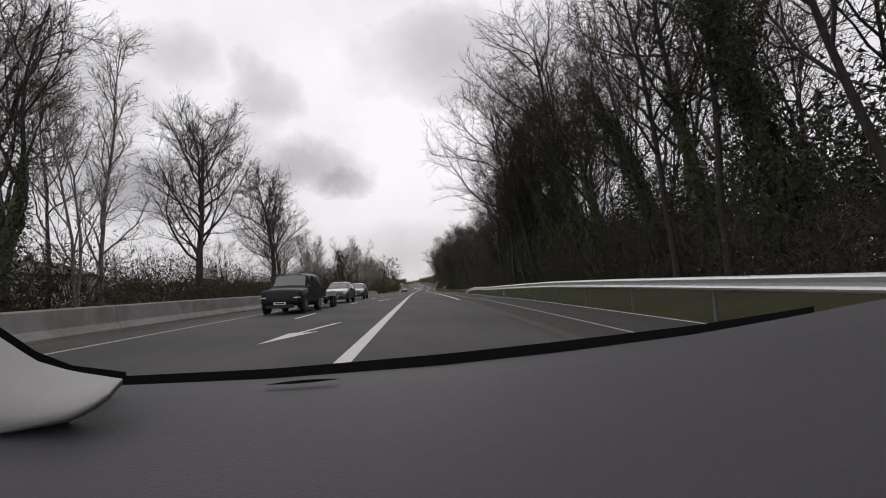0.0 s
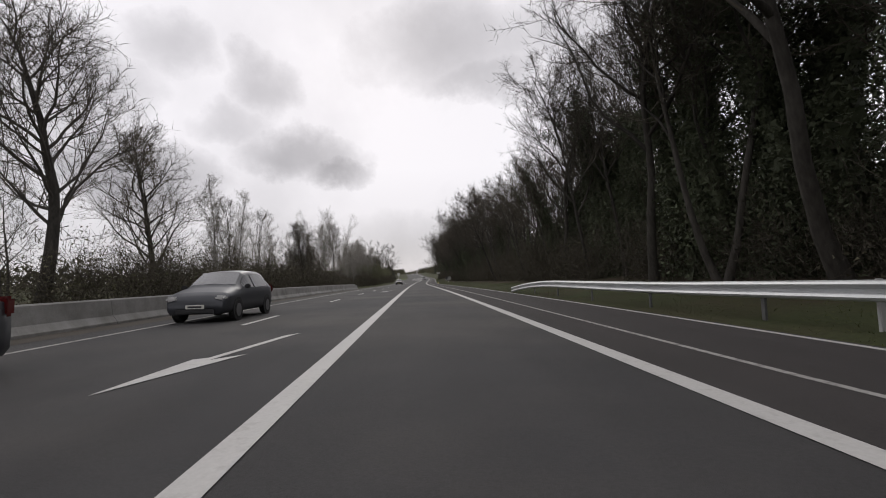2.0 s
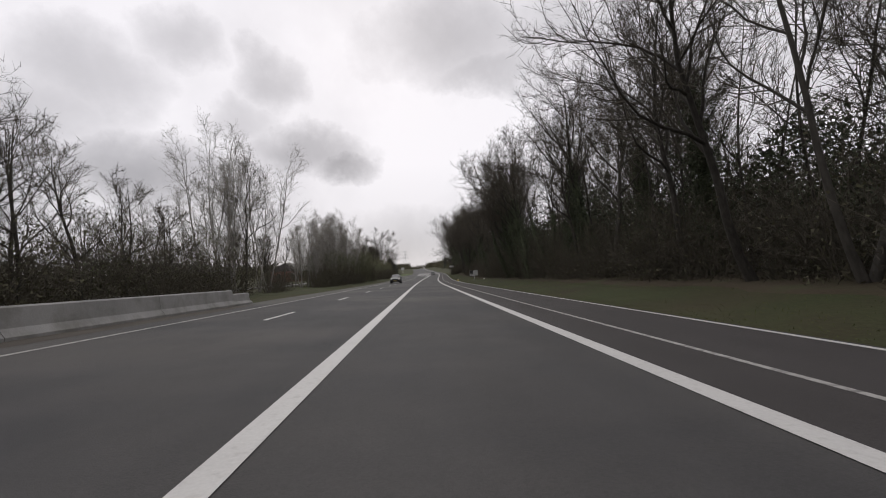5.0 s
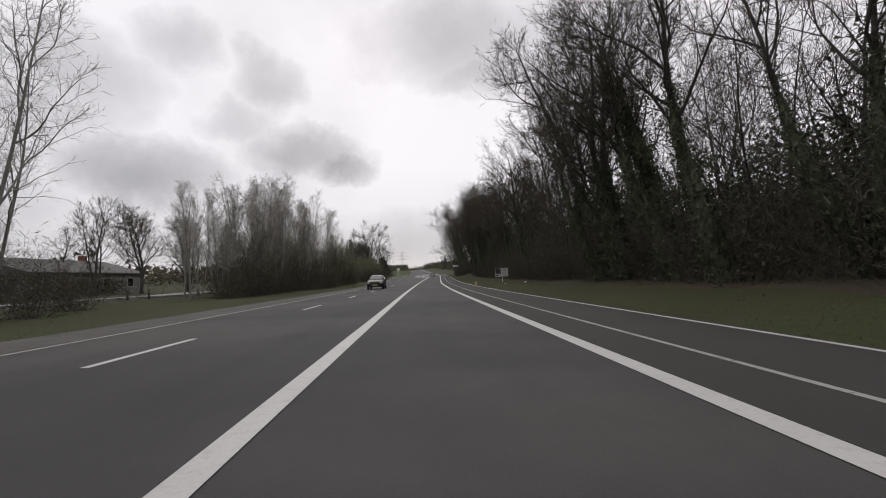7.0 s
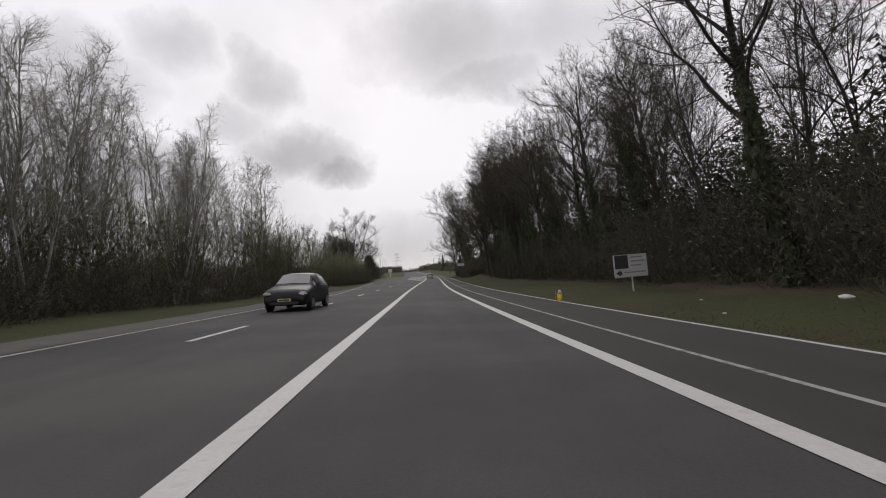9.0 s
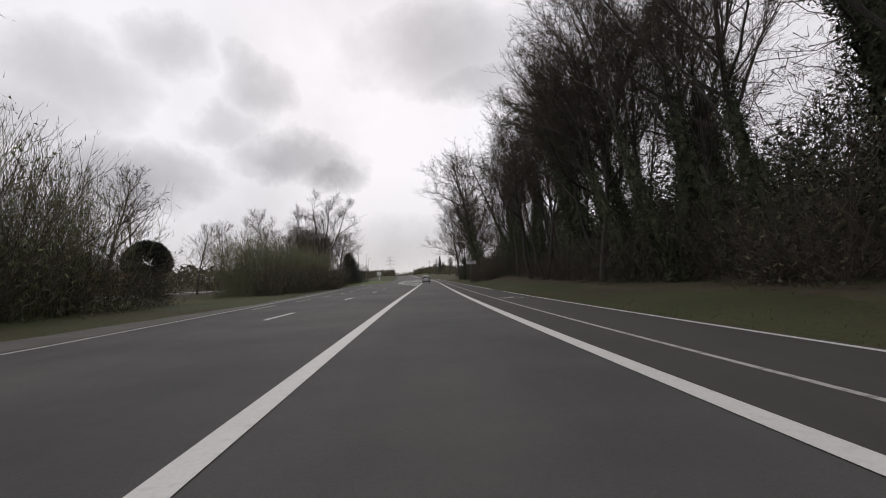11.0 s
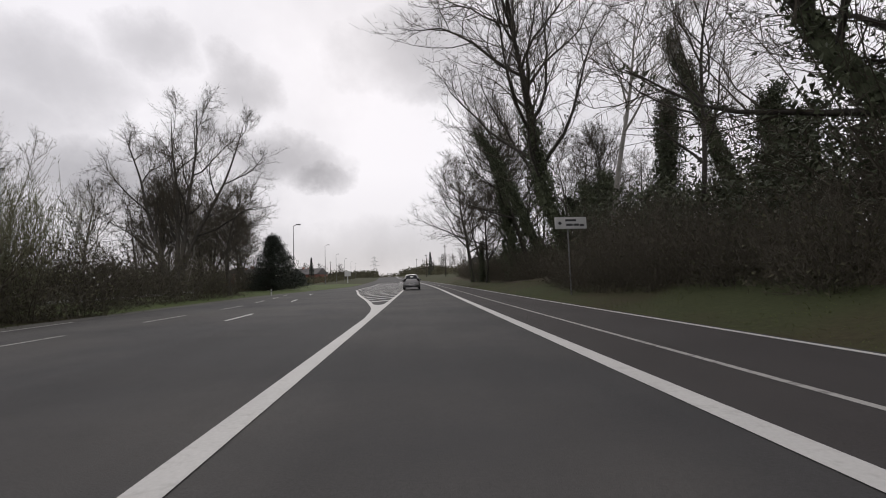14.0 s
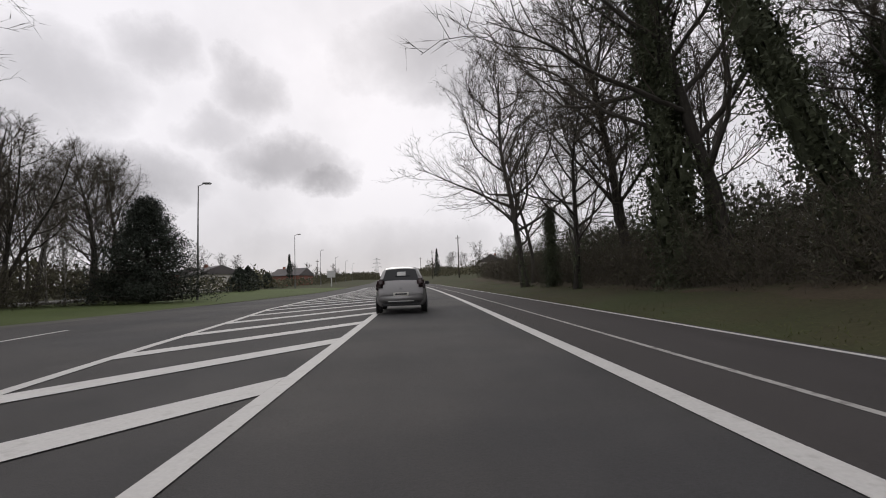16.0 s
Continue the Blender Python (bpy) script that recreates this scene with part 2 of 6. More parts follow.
M["windscreen"] = material("windscreen_glass", (0.03, 0.032, 0.034), 0.05, spec=1.0, coat=1.0)
M["tyre"] = material("tyre_rubber", (0.018, 0.018, 0.018), 0.85, grain=0.2, grain_scale=40)
M["rim"] = material("wheel_rim", (0.22, 0.22, 0.225), 0.4, 0.6, grain=0.08, grain_scale=20)
M["black_plastic"] = material("black_plastic", (0.022, 0.022, 0.023), 0.6, grain=0.15, grain_scale=60)
M["silver_paint"] = material("silver_car_paint", (0.23, 0.226, 0.224), 0.4, 0.5, patch=0.05, patch_scale=1.5, coat=0.6, grain=0.03, grain_scale=5)
M["black_paint"] = material("black_car_paint", (0.012, 0.012, 0.014), 0.42, patch=0.2, patch_scale=1.5, spec=0.2)
M["blue_paint"] = material("dark_blue_grey_car_paint", (0.04, 0.043, 0.05), 0.42, 0.2, patch=0.15, patch_scale=1.5, coat=0.15)
M["red_lens"] = material("red_lamp_lens", (0.11, 0.012, 0.012), 0.2, coat=0.3)
M["clear_lens"] = material("clear_lamp_lens", (0.75, 0.75, 0.74), 0.12, 0.3, coat=0.5)
M["seal"] = material("black_rubber", (0.007, 0.007, 0.008), 0.85, grain=0.2, grain_scale=50, spec=0.15)
M["plate"] = material("number_plate", (0.62, 0.61, 0.56), 0.5, grain=0.05, grain_scale=40)
M["plate_yellow"] = material("yellow_number_plate", (0.5, 0.42, 0.12), 0.5, grain=0.05, grain_scale=40)
M["ink"] = material("dark_print", (0.03, 0.03, 0.032), 0.6, grain=0.1, grain_scale=30)
M["sign_white"] = material("sign_panel", (0.46, 0.46, 0.45), 0.5, grain=0.05, grain_scale=30, patch=0.08, patch_scale=2)
M["lamp_steel"] = material("lamp_post_steel", (0.15, 0.15, 0.148), 0.5, 0.4, grain=0.08, grain_scale=10, patch=0.1, patch_scale=1)
M["yellow_paint"] = material("yellow_paint", (0.62, 0.46, 0.04), 0.5, grain=0.08, grain_scale=20)
M["orange"] = material("orange_plastic", (0.5, 0.14, 0.03), 0.6, grain=0.08, grain_scale=20)
M["brick"] = material("red_brick", (0.24, 0.1, 0.075), 0.9, grain=0.2, grain_scale=6, patch=0.15, patch_scale=0.6, per_object=0.15)
M["render"] = material("pale_plaster", (0.5, 0.48, 0.44), 0.9, grain=0.06, grain_scale=9, patch=0.1, patch_scale=0.5)
M["roof"] = material("dark_roof", (0.09, 0.082, 0.08), 0.8, grain=0.15, grain_scale=5, patch=0.15, patch_scale=0.6)
M["wood_post"] = material("dark_wood", (0.06, 0.05, 0.042), 0.9, grain=0.25, grain_scale=20)
M["dash"] = material("dashboard_plastic", (0.05, 0.048, 0.053), 0.72, grain=0.1, grain_scale=90, patch=0.12, patch_scale=3, bump=0.25, bump_scale=260, spec=0.35)
M["trim"] = material("light_grey_trim", (0.3, 0.295, 0.29), 0.75, grain=0.04, grain_scale=60, patch=0.08, patch_scale=4, bump=0.15, bump_scale=200, spec=0.3)
M["dust"] = material("road_dust", (0.105, 0.1, 0.092), 0.95, grain=0.22, grain_scale=30, patch=0.22, patch_scale=0.5, spec=0.15, streak=(0.15, (1.0, 0.05, 1.0)), warm=((0.07, 0.067, 0.064), 0.8, 0.5, 0.75))
M["gutter"] = material("gutter_dirt", (0.082, 0.073, 0.063), 0.95, grain=0.25, grain_scale=24, patch=0.25, patch_scale=0.6, spec=0.1)
M["litter_floor"] = material("leaf_litter_floor", (0.062, 0.05, 0.034), 0.95, grain=0.35, grain_scale=16, patch=0.25, patch_scale=0.5, bump=0.9, bump_scale=14, spec=0.1, warm=((0.05, 0.055, 0.028), 0.5, 0.5, 0.66))


# ---- helpers for building ----
def to_mesh(bm, name, mat, smooth=False):
    me = bpy.data.meshes.new(name)
    bm.to_mesh(me)
    bm.free()
    for m in (mat if isinstance(mat, (list, tuple)) else [mat]):
        me.materials.append(m)
    if smooth:
        me.polygons.foreach_set("use_smooth", [True] * len(me.polygons))
    return me


def raw(name, verts, faces, mat, smooth=False):
    me = bpy.data.meshes.new(name)
    me.from_pydata(verts, [], faces)
    me.materials.append(mat)
    if smooth:
        me.polygons.foreach_set("use_smooth", [True] * len(me.polygons))
    return me


def thing(name, label, category, group="", kind="", m=None):
    ob = tagged(new(name), label, category, group, kind)
    ob.empty_display_size = 0.2
    if m is not None:
        ob.matrix_basis = m
    return ob


def part(name, me, parent, label="", m=None):
    ob = new(name, me)
    ob.parent = parent
    if m is not None:
        ob.matrix_basis = m
    if label:
        ob["label"] = label
    if name == "twig_tangle":
        ob["kind"] = "stuff"
    return ob


def box(bm, x0, x1, y0, y1, z0, z1, bevel=0.0):
    r = bmesh.ops.create_cube(bm, size=1.0, matrix=Matrix.LocRotScale(((x0 + x1) / 2, (y0 + y1) / 2, (z0 + z1) / 2), None, (x1 - x0, y1 - y0, z1 - z0)))
    if bevel:
        edges = list({e for v in r["verts"] for e in v.link_edges})
        bmesh.ops.bevel(bm, geom=edges, offset=bevel, segments=2, affect="EDGES")
    return bm


def tube(bm, a, b, r0, r1=None, sides=10):
    a, b = Vector(a), Vector(b)
    r1 = r0 if r1 is None else r1
    q = (b - a).to_track_quat("Z", "Y").to_matrix().to_4x4()
    bmesh.ops.create_cone(bm, cap_ends=True, segments=sides, radius1=r0, radius2=max(r1, 1e-4), depth=(b - a).length,
                          matrix=Matrix.Translation((a + b) / 2) @ q)
    return bm


def sweep(profile, stations, close=False):
    """Verts and faces of a profile of (d, h) led along the road."""
    verts, faces, k = [], [], len(profile)
    for s in stations:
        x, y, z, a = line_of(s)
        c, n = math.cos(a), math.sin(a)
        verts += [(x + d * c, y - d * n, z + h) for d, h in profile]
    for i in range(len(stations) - 1):
        for j in range(k if close else k - 1):
            p, q = i * k + j, i * k + (j + 1) % k
            faces.append((p, q, q + k, p + k))
    if close:
        faces.append(tuple(range(k)))
        faces.append(tuple(range((len(stations) - 1) * k, len(stations) * k))[::-1])
    return verts, faces


def strip(name, s0, s1, edges, h, mat, step=2.0, kind="structure", label="", category="", parent=None):
    """A thin painted or laid strip on the road; edges(s) gives its two offsets."""
    n = max(1, int(math.ceil((s1 - s0) / step)))
    verts, faces = [], []
    for i in range(n + 1):
        s = s0 + (s1 - s0) * i / n
        a, b = edges(s)
        verts += [at(s, a, h), at(s, b, h)]
    for i in range(n):
        faces.append((2 * i, 2 * i + 1, 2 * i + 3, 2 * i + 2))
    me = raw(name, verts, faces, mat)
    if parent is not None:
        return part(name, me, parent, label)
    return tagged(new(name, me), label, category, kind=kind)


# ---- ground, road, markings ----
def build_ground():
    ss = np.concatenate([np.arange(-180, -20, 8.0), np.arange(-20, 300, 2.0), np.arange(300, 640, 10.0), np.geomspace(640, 3000, 10)])
    ds = np.concatenate([-np.geomspace(2600, 60, 12), np.arange(-54, -14.5, 3.0), np.arange(-14, -7.5, 0.5), [-4, 0, 3.5], np.arange(5.0, 14, 0.75), np.arange(15, 45, 3.0), np.geomspace(48, 2600, 12)])
    verts = [at(s, d, land(s, d)) for s in ss for d in ds]
    k = len(ds)
    faces = [(i * k + j, i * k + j + 1, (i + 1) * k + j + 1, (i + 1) * k + j) for i in range(len(ss) - 1) for j in range(k - 1)]
    tagged(new("ground", raw("ground", verts, faces, M["soil"], True)), "grassy roadside ground with patches of brown soil", "ground", kind="structure")
    stations = np.concatenate([np.arange(-60, 300, 2.0), np.arange(300, 700, 8.0)])
    verts, faces = [], []
    for s in stations:
        le = left_edge(s)
        verts += [at(s, le, -0.3), at(s, le, 0.0), at(s, -2, 0), at(s, 2.3, 0), at(s, right_edge(s), 0.0), at(s, right_edge(s), -0.3)]
    for i in range(len(stations) - 1):
        for j in range(5):
            p = i * 6 + j
            faces.append((p, p + 1, p + 7, p + 6))
    road = tagged(new("road", raw("road", verts, faces, M["asphalt"])), "grey worn asphalt main road with several lanes", "road", kind="structure")
    return road


road = build_ground()


def build_lit_grass():
    """Verge grass where the road widens, with the light of the open sky in its colour."""
    ss, n = np.arange(236, 332, 2.0), 14
    verts, faces = [], []
    for i, s in enumerate(ss):
        le = left_edge(s)
        for j in range(n + 1):
            d = le - 0.25 + (-31.0 - le) * j / n
            verts.append(at(s, d, land(s, d) + 0.035))
    for i in range(len(ss) - 1):
        for j in range(n):
            a = i * (n + 1) + j
            faces.append((a, a + n + 1, a + n + 2, a + 1))
    tagged(new("lawn", raw("lawn", verts, faces, M["lawn"], True)), "green grass beside the widened road, coloured brighter as under open sky", "lawn", kind="structure")


build_lit_grass()
LINE_L, LINE_R, LINE_THIN, LINE_OUT, DASH_D, EDGE_D = -1.49, 2.17, 3.29, 5.24, -4.80, -7.34
strip("cycle_lane", -40, 330, lambda s: (LINE_R + 0.1, right_edge(s) - 0.02), 0.004, M["cycle"], label="dark brownish asphalt cycle lane beside the road", category="cycle lane")


def solid(name, s0, s1, d, w, mat="paint", label="solid white painted road line"):
    f = d if callable(d) else (lambda s: d)
    return strip(name, s0, s1, lambda s: (f(s) - w / 2, f(s) + w / 2), 0.008, M[mat], label=label, category="road marking")


solid("lane_line", -40, 238, LINE_L, 0.24, label="broad solid white centre line on the asphalt")
solid("lane_line", 30.0, 560, LINE_R, 0.24, label="broad solid white line between lane and cycle lane")
def shifted(base, more):
    """The cycle lane steps aside where the old line ends."""
    return lambda s: base + float(np.interp(s, (29.5, 32.5), (more, 0.0)))


solid("lane_line", -40, 330, shifted(LINE_THIN, 0.34), 0.09, "paint_worn", "thin worn white line along the cycle lane")
solid("edge_line", -40, 196, shifted(LINE_OUT, 0.42), 0.11, label="thin white line at the edge of the cycle lane")
solid("edge_line", 202, 330, LINE_OUT, 0.11, label="thin white line at the edge of the cycle lane")


strip("old_line", -40, 29.6, lambda s: (LINE_R + 0.05, LINE_R + 0.37), 0.007, M["scar"], label="brown scar of a removed road line", category="road marking")


strip("gutter", -40, 98, lambda s: (-9.21, -8.35 + 0.12 * rough(s, 0.0, 0.4)), 0.005, M["gutter"], label="brownish dirt in the gutter along the barrier", category="gutter")


def build_litter_floor():
    """Brown leaf litter under the wood, with an uneven edge towards the grass."""
    ss, n = np.arange(-16, 316, 1.0), 9
    verts, faces = [], []
    for s in ss:
        edge = 8.7 + 1.3 * rough(s, 3.0, 0.22) + 0.6 * rough(s, 9.0, 0.8)
        for j in range(n + 1):
            d = edge + (24.0 - edge) * (j / n) ** 1.6
            verts.append(at(s, d, land(s, d) + (0.05 if j else -0.05)))
    for i in range(len(ss) - 1):
        for j in range(n):
            a = i * (n + 1) + j
            faces.append((a, a + 1, a + n + 2, a + n + 1))
    tagged(new("leaf_litter", raw("leaf_litter", verts, faces, M["litter_floor"], True)), "brown leaf litter and soil under the wood", "leaf litter", kind="structure")


build_litter_floor()


def edge_left(s):
    return float(np.interp(s, (-60, 174, 190, 208, 240, 400), (EDGE_D, EDGE_D, -8.5, -9.8, -12.8, -12.8)))


def dash_at(s):
    return float(np.interp(s, (-60, 207, 221, 234, 247, 262), (DASH_D, DASH_D, -5.3, -6.3, -8.2, -10.5)))


def dash_far(s):
    return float(np.interp(s, (190, 205, 240, 262), (-7.5, -7.5, -9.3, -12.8)))


strip("shoulder", 99, 330, lambda s: (left_edge(s) - 0.35 + 0.25 * rough(s, 2.0, 0.5), edge_left(s) - 0.25 + 0.15 * rough(s, 5.0, 0.3)), 0.005, M["dust"], label="pale dusty shoulder along the road edge", category="shoulder")
solid("edge_line", -40, 232, edge_left, 0.14, "paint_worn", "worn white line at the far edge of the road")
for i, end in enumerate((-6.7, 6.3, 19.3, 32.3, 44.9, 56.8, 68.5, 80.0, 92, 103, 114.5, 125.8, 136.6, 147.6, 159, 170.4, 181.8, 194.9, 207.8, 219.9, 232.8, 246.2, 259.5)):
    strip("lane_dash", end - 3, end, lambda s: (dash_at(s) - 0.07, dash_at(s) + 0.07), 0.008, M["paint"], 3.0, parent=road)
for end in np.arange(188.0, 262.0, 6.5):
    strip("lane_dash", end - 3, end, lambda s: (dash_far(s) - 0.065, dash_far(s) + 0.065), 0.008, M["paint_worn"], 3.0, parent=road)


def merge_arrow(s0, s1):
    """A bent arrow on the other carriageway, its head towards the viewer."""
    verts = [at(s0, -3.55, 0.009), at(s0 + 2.0, -3.5, 0.009), at(s0 + 1.9, -3.22, 0.009), at(s1, -2.72, 0.009), at(s1 - 0.4, -2.94, 0.009),
             at(s0 + 2.1, -3.32, 0.009), at(s0 + 2.3, -2.85, 0.009)]
    me = raw("arrow_marking", verts, [(0, 1, 5, 2, 6), (2, 5, 4, 3)], M["paint"])
    part("arrow_marking", me, road, "white bent merge arrow")


for s0 in (9.0, 34.6, 70.2):
    merge_arrow(s0, s0 + 4.9)


def island_left(s):
    return float(np.interp(s, (226, 231.3, 233.6, 239.4, 244.7, 249.3, 254.9, 260.8, 267, 276, 320, 345), (-1.4, -1.62, -1.82, -2.65, -3.55, -4.35, -5.2, -5.95, -6.85, -7.2, -7.0, -2.0)))


def build_island():
    """Hatched island between the two directions."""
    isle = tagged(new("traffic_island", raw("traffic_island", *sweep_island(), M["paint"])), "painted traffic island with white borders on the asphalt", "road marking", kind="structure")
    for s in np.arange(239.6, 330.0, 3.62):
        verts = []
        n = 5
        for k in range(n + 1):
            f = k / n
            for w in (0.0, 0.85):
                a = LINE_L - 0.1
                ss = s + w
                for _ in range(6):
                    b = island_left(ss) + 0.1
                    ss = max(238.0, s + w - 1.35 * (a - b) * f)
                verts.append(at(ss, a + (b - a) * f, 0.011))
        faces = [(2 * k, 2 * k + 1, 2 * k + 3, 2 * k + 2) for k in range(n)]
        part("stripe", raw("stripe", verts, faces, M["paint"]), isle)


def sweep_island():
    verts, faces = [], []
    for i, s in enumerate(np.arange(228, 345, 0.75)):
        l, w = island_left(s), 0.2
        r = LINE_L
        nose = s < 235.6
        mid = (l + r) / 2
        verts += [at(s, l - w / 2, 0.01), at(s, mid if nose else l + w / 2, 0.01), at(s, mid if nose else r - w / 2, 0.01), at(s, r + w / 2, 0.01)]
        if i:
            p = (i - 1) * 4
            faces += [(p, p + 1, p + 5, p + 4), (p + 2, p + 3, p + 7, p + 6)]
    return verts, faces


build_island()


def cycle_mark(s, d):
    bm = bmesh.new()
    for c in (-0.33, 0.33):
        bmesh.ops.create_circle(bm, segments=16, radius=0.27, matrix=Matrix.Translation((c, 0, 0)))
    circ = [(v.co.x, v.co.y) for v in bm.verts]
    bm.free()
    verts, faces = [], []

    def bar(a, b, w=0.05):
        ax, ay = a
        bx, by = b
        t = Vector((bx - ax, by - ay)).normalized() * w
        i = len(verts)
        for x, y in ((ax - t.y, ay + t.x), (ax + t.y, ay - t.x), (bx + t.y, by - t.x), (bx - t.y, by + t.x)):
            verts.append(at(s + y * 1.9, d + x, 0.012 + 0.0005 * (i % 3)))
        faces.append((i, i + 1, i + 2, i + 3))

    for c in (-0.33, 0.33):
        ring = [(c + 0.25 * math.cos(k * math.pi / 6), 0.25 * math.sin(k * math.pi / 6)) for k in range(13)]
        for a, b in zip(ring, ring[1:]):
            bar(a, b, 0.035)
    for a, b in (((-0.33, 0), (-0.12, 0.36)), ((-0.12, 0.36), (0.22, 0.36)), ((0.22, 0.36), (0.33, 0)), ((-0.12, 0.36), (0, 0)), ((0, 0), (0.22, 0.36)), ((0.22, 0.36), (0.2, 0.5))):
        bar(a, b, 0.035)
    part("cycle_symbol", raw("cycle_symbol", verts, faces, M["paint_worn"]), road, "faded white cycle symbol")


cycle_mark(31.4, 4.0)
cycle_mark(187.0, 4.05)


# ---- concrete barrier, crash rail ----
def build_barrier():
    base = thing("concrete_barrier", "long grey weathered concrete safety barrier along the road edge", "barrier", kind="structure")
    prof = [(-9.52, -0.12), (-9.22, -0.12), (-9.22, 0.08), (-9.36, 0.27), (-9.42, 0.72), (-9.46, 0.76), (-9.6, 0.76), (-9.64, 0.72), (-9.7, 0.27), (-9.84, 0.08), (-9.84, -0.12)]
    s = -40.0
    while s < 97:
        e = min(s + 6.0, 98)
        v, f = sweep(prof, np.linspace(s + 0.012, e - 0.012, 4), True)
        part("barrier_block", raw("barrier_block", v, f, M["concrete"]), base)
        s = e
    v, f = sweep([(d, h if h < 0.1 else h * 0.75) for d, h in prof], np.linspace(98, 100, 2), True)
    part("barrier_end", raw("barrier_end", v, f, M["concrete"]), base)


build_barrier()


def build_rail():
    rail = thing("crash_barrier", "galvanised steel crash barrier on short posts in the verge", "crash barrier", kind="structure")
    wave = [(0.0, 0.0), (-0.055, 0.02), (-0.08, 0.06), (-0.055, 0.105), (0.0, 0.13), (0.0, 0.18), (-0.055, 0.205), (-0.08, 0.25), (-0.055, 0.29), (0.0, 0.31)]
    prof = wave + [(x + 0.012, h) for x, h in wave[::-1]]
    k = len(prof)

    def line(s):
        """Offset and lower edge of the beam: it sinks towards its end."""
        return float(np.interp(s, (30, 46), (6.15, 5.9))), float(np.interp(s, (15, 22, 28, 34, 41), (0.69, 0.67, 0.6, 0.52, 0.42)))

    def beam(name, stations, drop=0.0):
        verts, faces = [], []
        for i, s in enumerate(stations):
            f = i / (len(stations) - 1)
            d, low = line(s)
            for x, h in prof:
                verts.append(at(s, d + x - 0.6 * drop * f * f, low + h - drop * f * f))
        for i in range(len(stations) - 1):
            for j in range(k):
                faces.append((i * k + j, i * k + (j + 1) % k, (i + 1) * k + (j + 1) % k, (i + 1) * k + j))
        part(name, raw(name, verts, faces, M["galvanised"]), rail)

    for s in np.arange(-40.0, 50.0, 4.0):
        beam("rail_beam", np.linspace(s, min(s + 4.0, 50.0), 3))
    beam("rail_end", np.linspace(50.0, 58.0, 6), 0.42)
    # Posts get a darker steel than the beam: its shade is in their colour.
    for s in np.arange(-38, 56, 4.0):
        d, low = line(s)
        bm = bmesh.new()
        box(bm, -0.025, 0.025, -0.05, 0.05, -0.3, low + (0.22 if s < 50 else 0.0), 0.008)
        part("post", to_mesh(bm, "post", M["lamp_steel"]), rail, m=Matrix.Translation(at(s, d + 0.12)))


build_rail()


# ---- trees and bushes ----
def tube_mesh(branches, sides_by_level):
    """Tubes along the branches: (level, points, radii)."""
    verts, faces, base = [], [], 0
    for level, pts, rad in branches:
        n = sides_by_level[level]
        k = len(pts)
        tang = np.gradient(pts, axis=0)
        tang /= np.linalg.norm(tang, axis=1, keepdims=True) + 1e-9
        ref = np.array([1.0, 0.0, 0.0]) if abs(tang[0, 0]) < 0.8 else np.array([0.0, 1.0, 0.0])
        u = np.cross(tang, ref)
        u /= np.linalg.norm(u, axis=1, keepdims=True) + 1e-9
        w = np.cross(tang, u)
        ang = np.arange(n) * 2 * math.pi / n
        ring = pts[:, None, :] + rad[:, None, None] * (np.cos(ang)[None, :, None] * u[:, None, :] + np.sin(ang)[None, :, None] * w[:, None, :])
        verts.append(ring.reshape(-1, 3))
        for i in range(k - 1):
            for j in range(n):
                p, q = base + i * n + j, base + i * n + (j + 1) % n
                faces.append((p, q, q + n, p + n))
        base += k * n
    return np.concatenate(verts).tolist(), faces


def path_of(rng, start, direction, length, steps, lift, wobble):
    pts = [np.array(start, float)]
    d = np.array(direction, float)
    d /= np.linalg.norm(d)
    for _ in range(steps):
        d = d + rng.normal(0, wobble, 3) + np.array([0, 0, lift])
        d /= np.linalg.norm(d)
        pts.append(pts[-1] + d * length / steps)
    return np.array(pts)


def side_way(rng, axis, angle, turn):
    """A direction that leaves axis by an angle, round it by a turn."""
    axis = axis / (np.linalg.norm(axis) + 1e-9)
    ref = np.array([0, 0, 1.0]) if abs(axis[2]) < 0.9 else np.array([1.0, 0, 0])
    u = np.cross(axis, ref)
    u /= np.linalg.norm(u)
    w = np.cross(axis, u)
    return math.cos(angle) * axis + math.sin(angle) * (math.cos(turn) * u + math.sin(turn) * w)


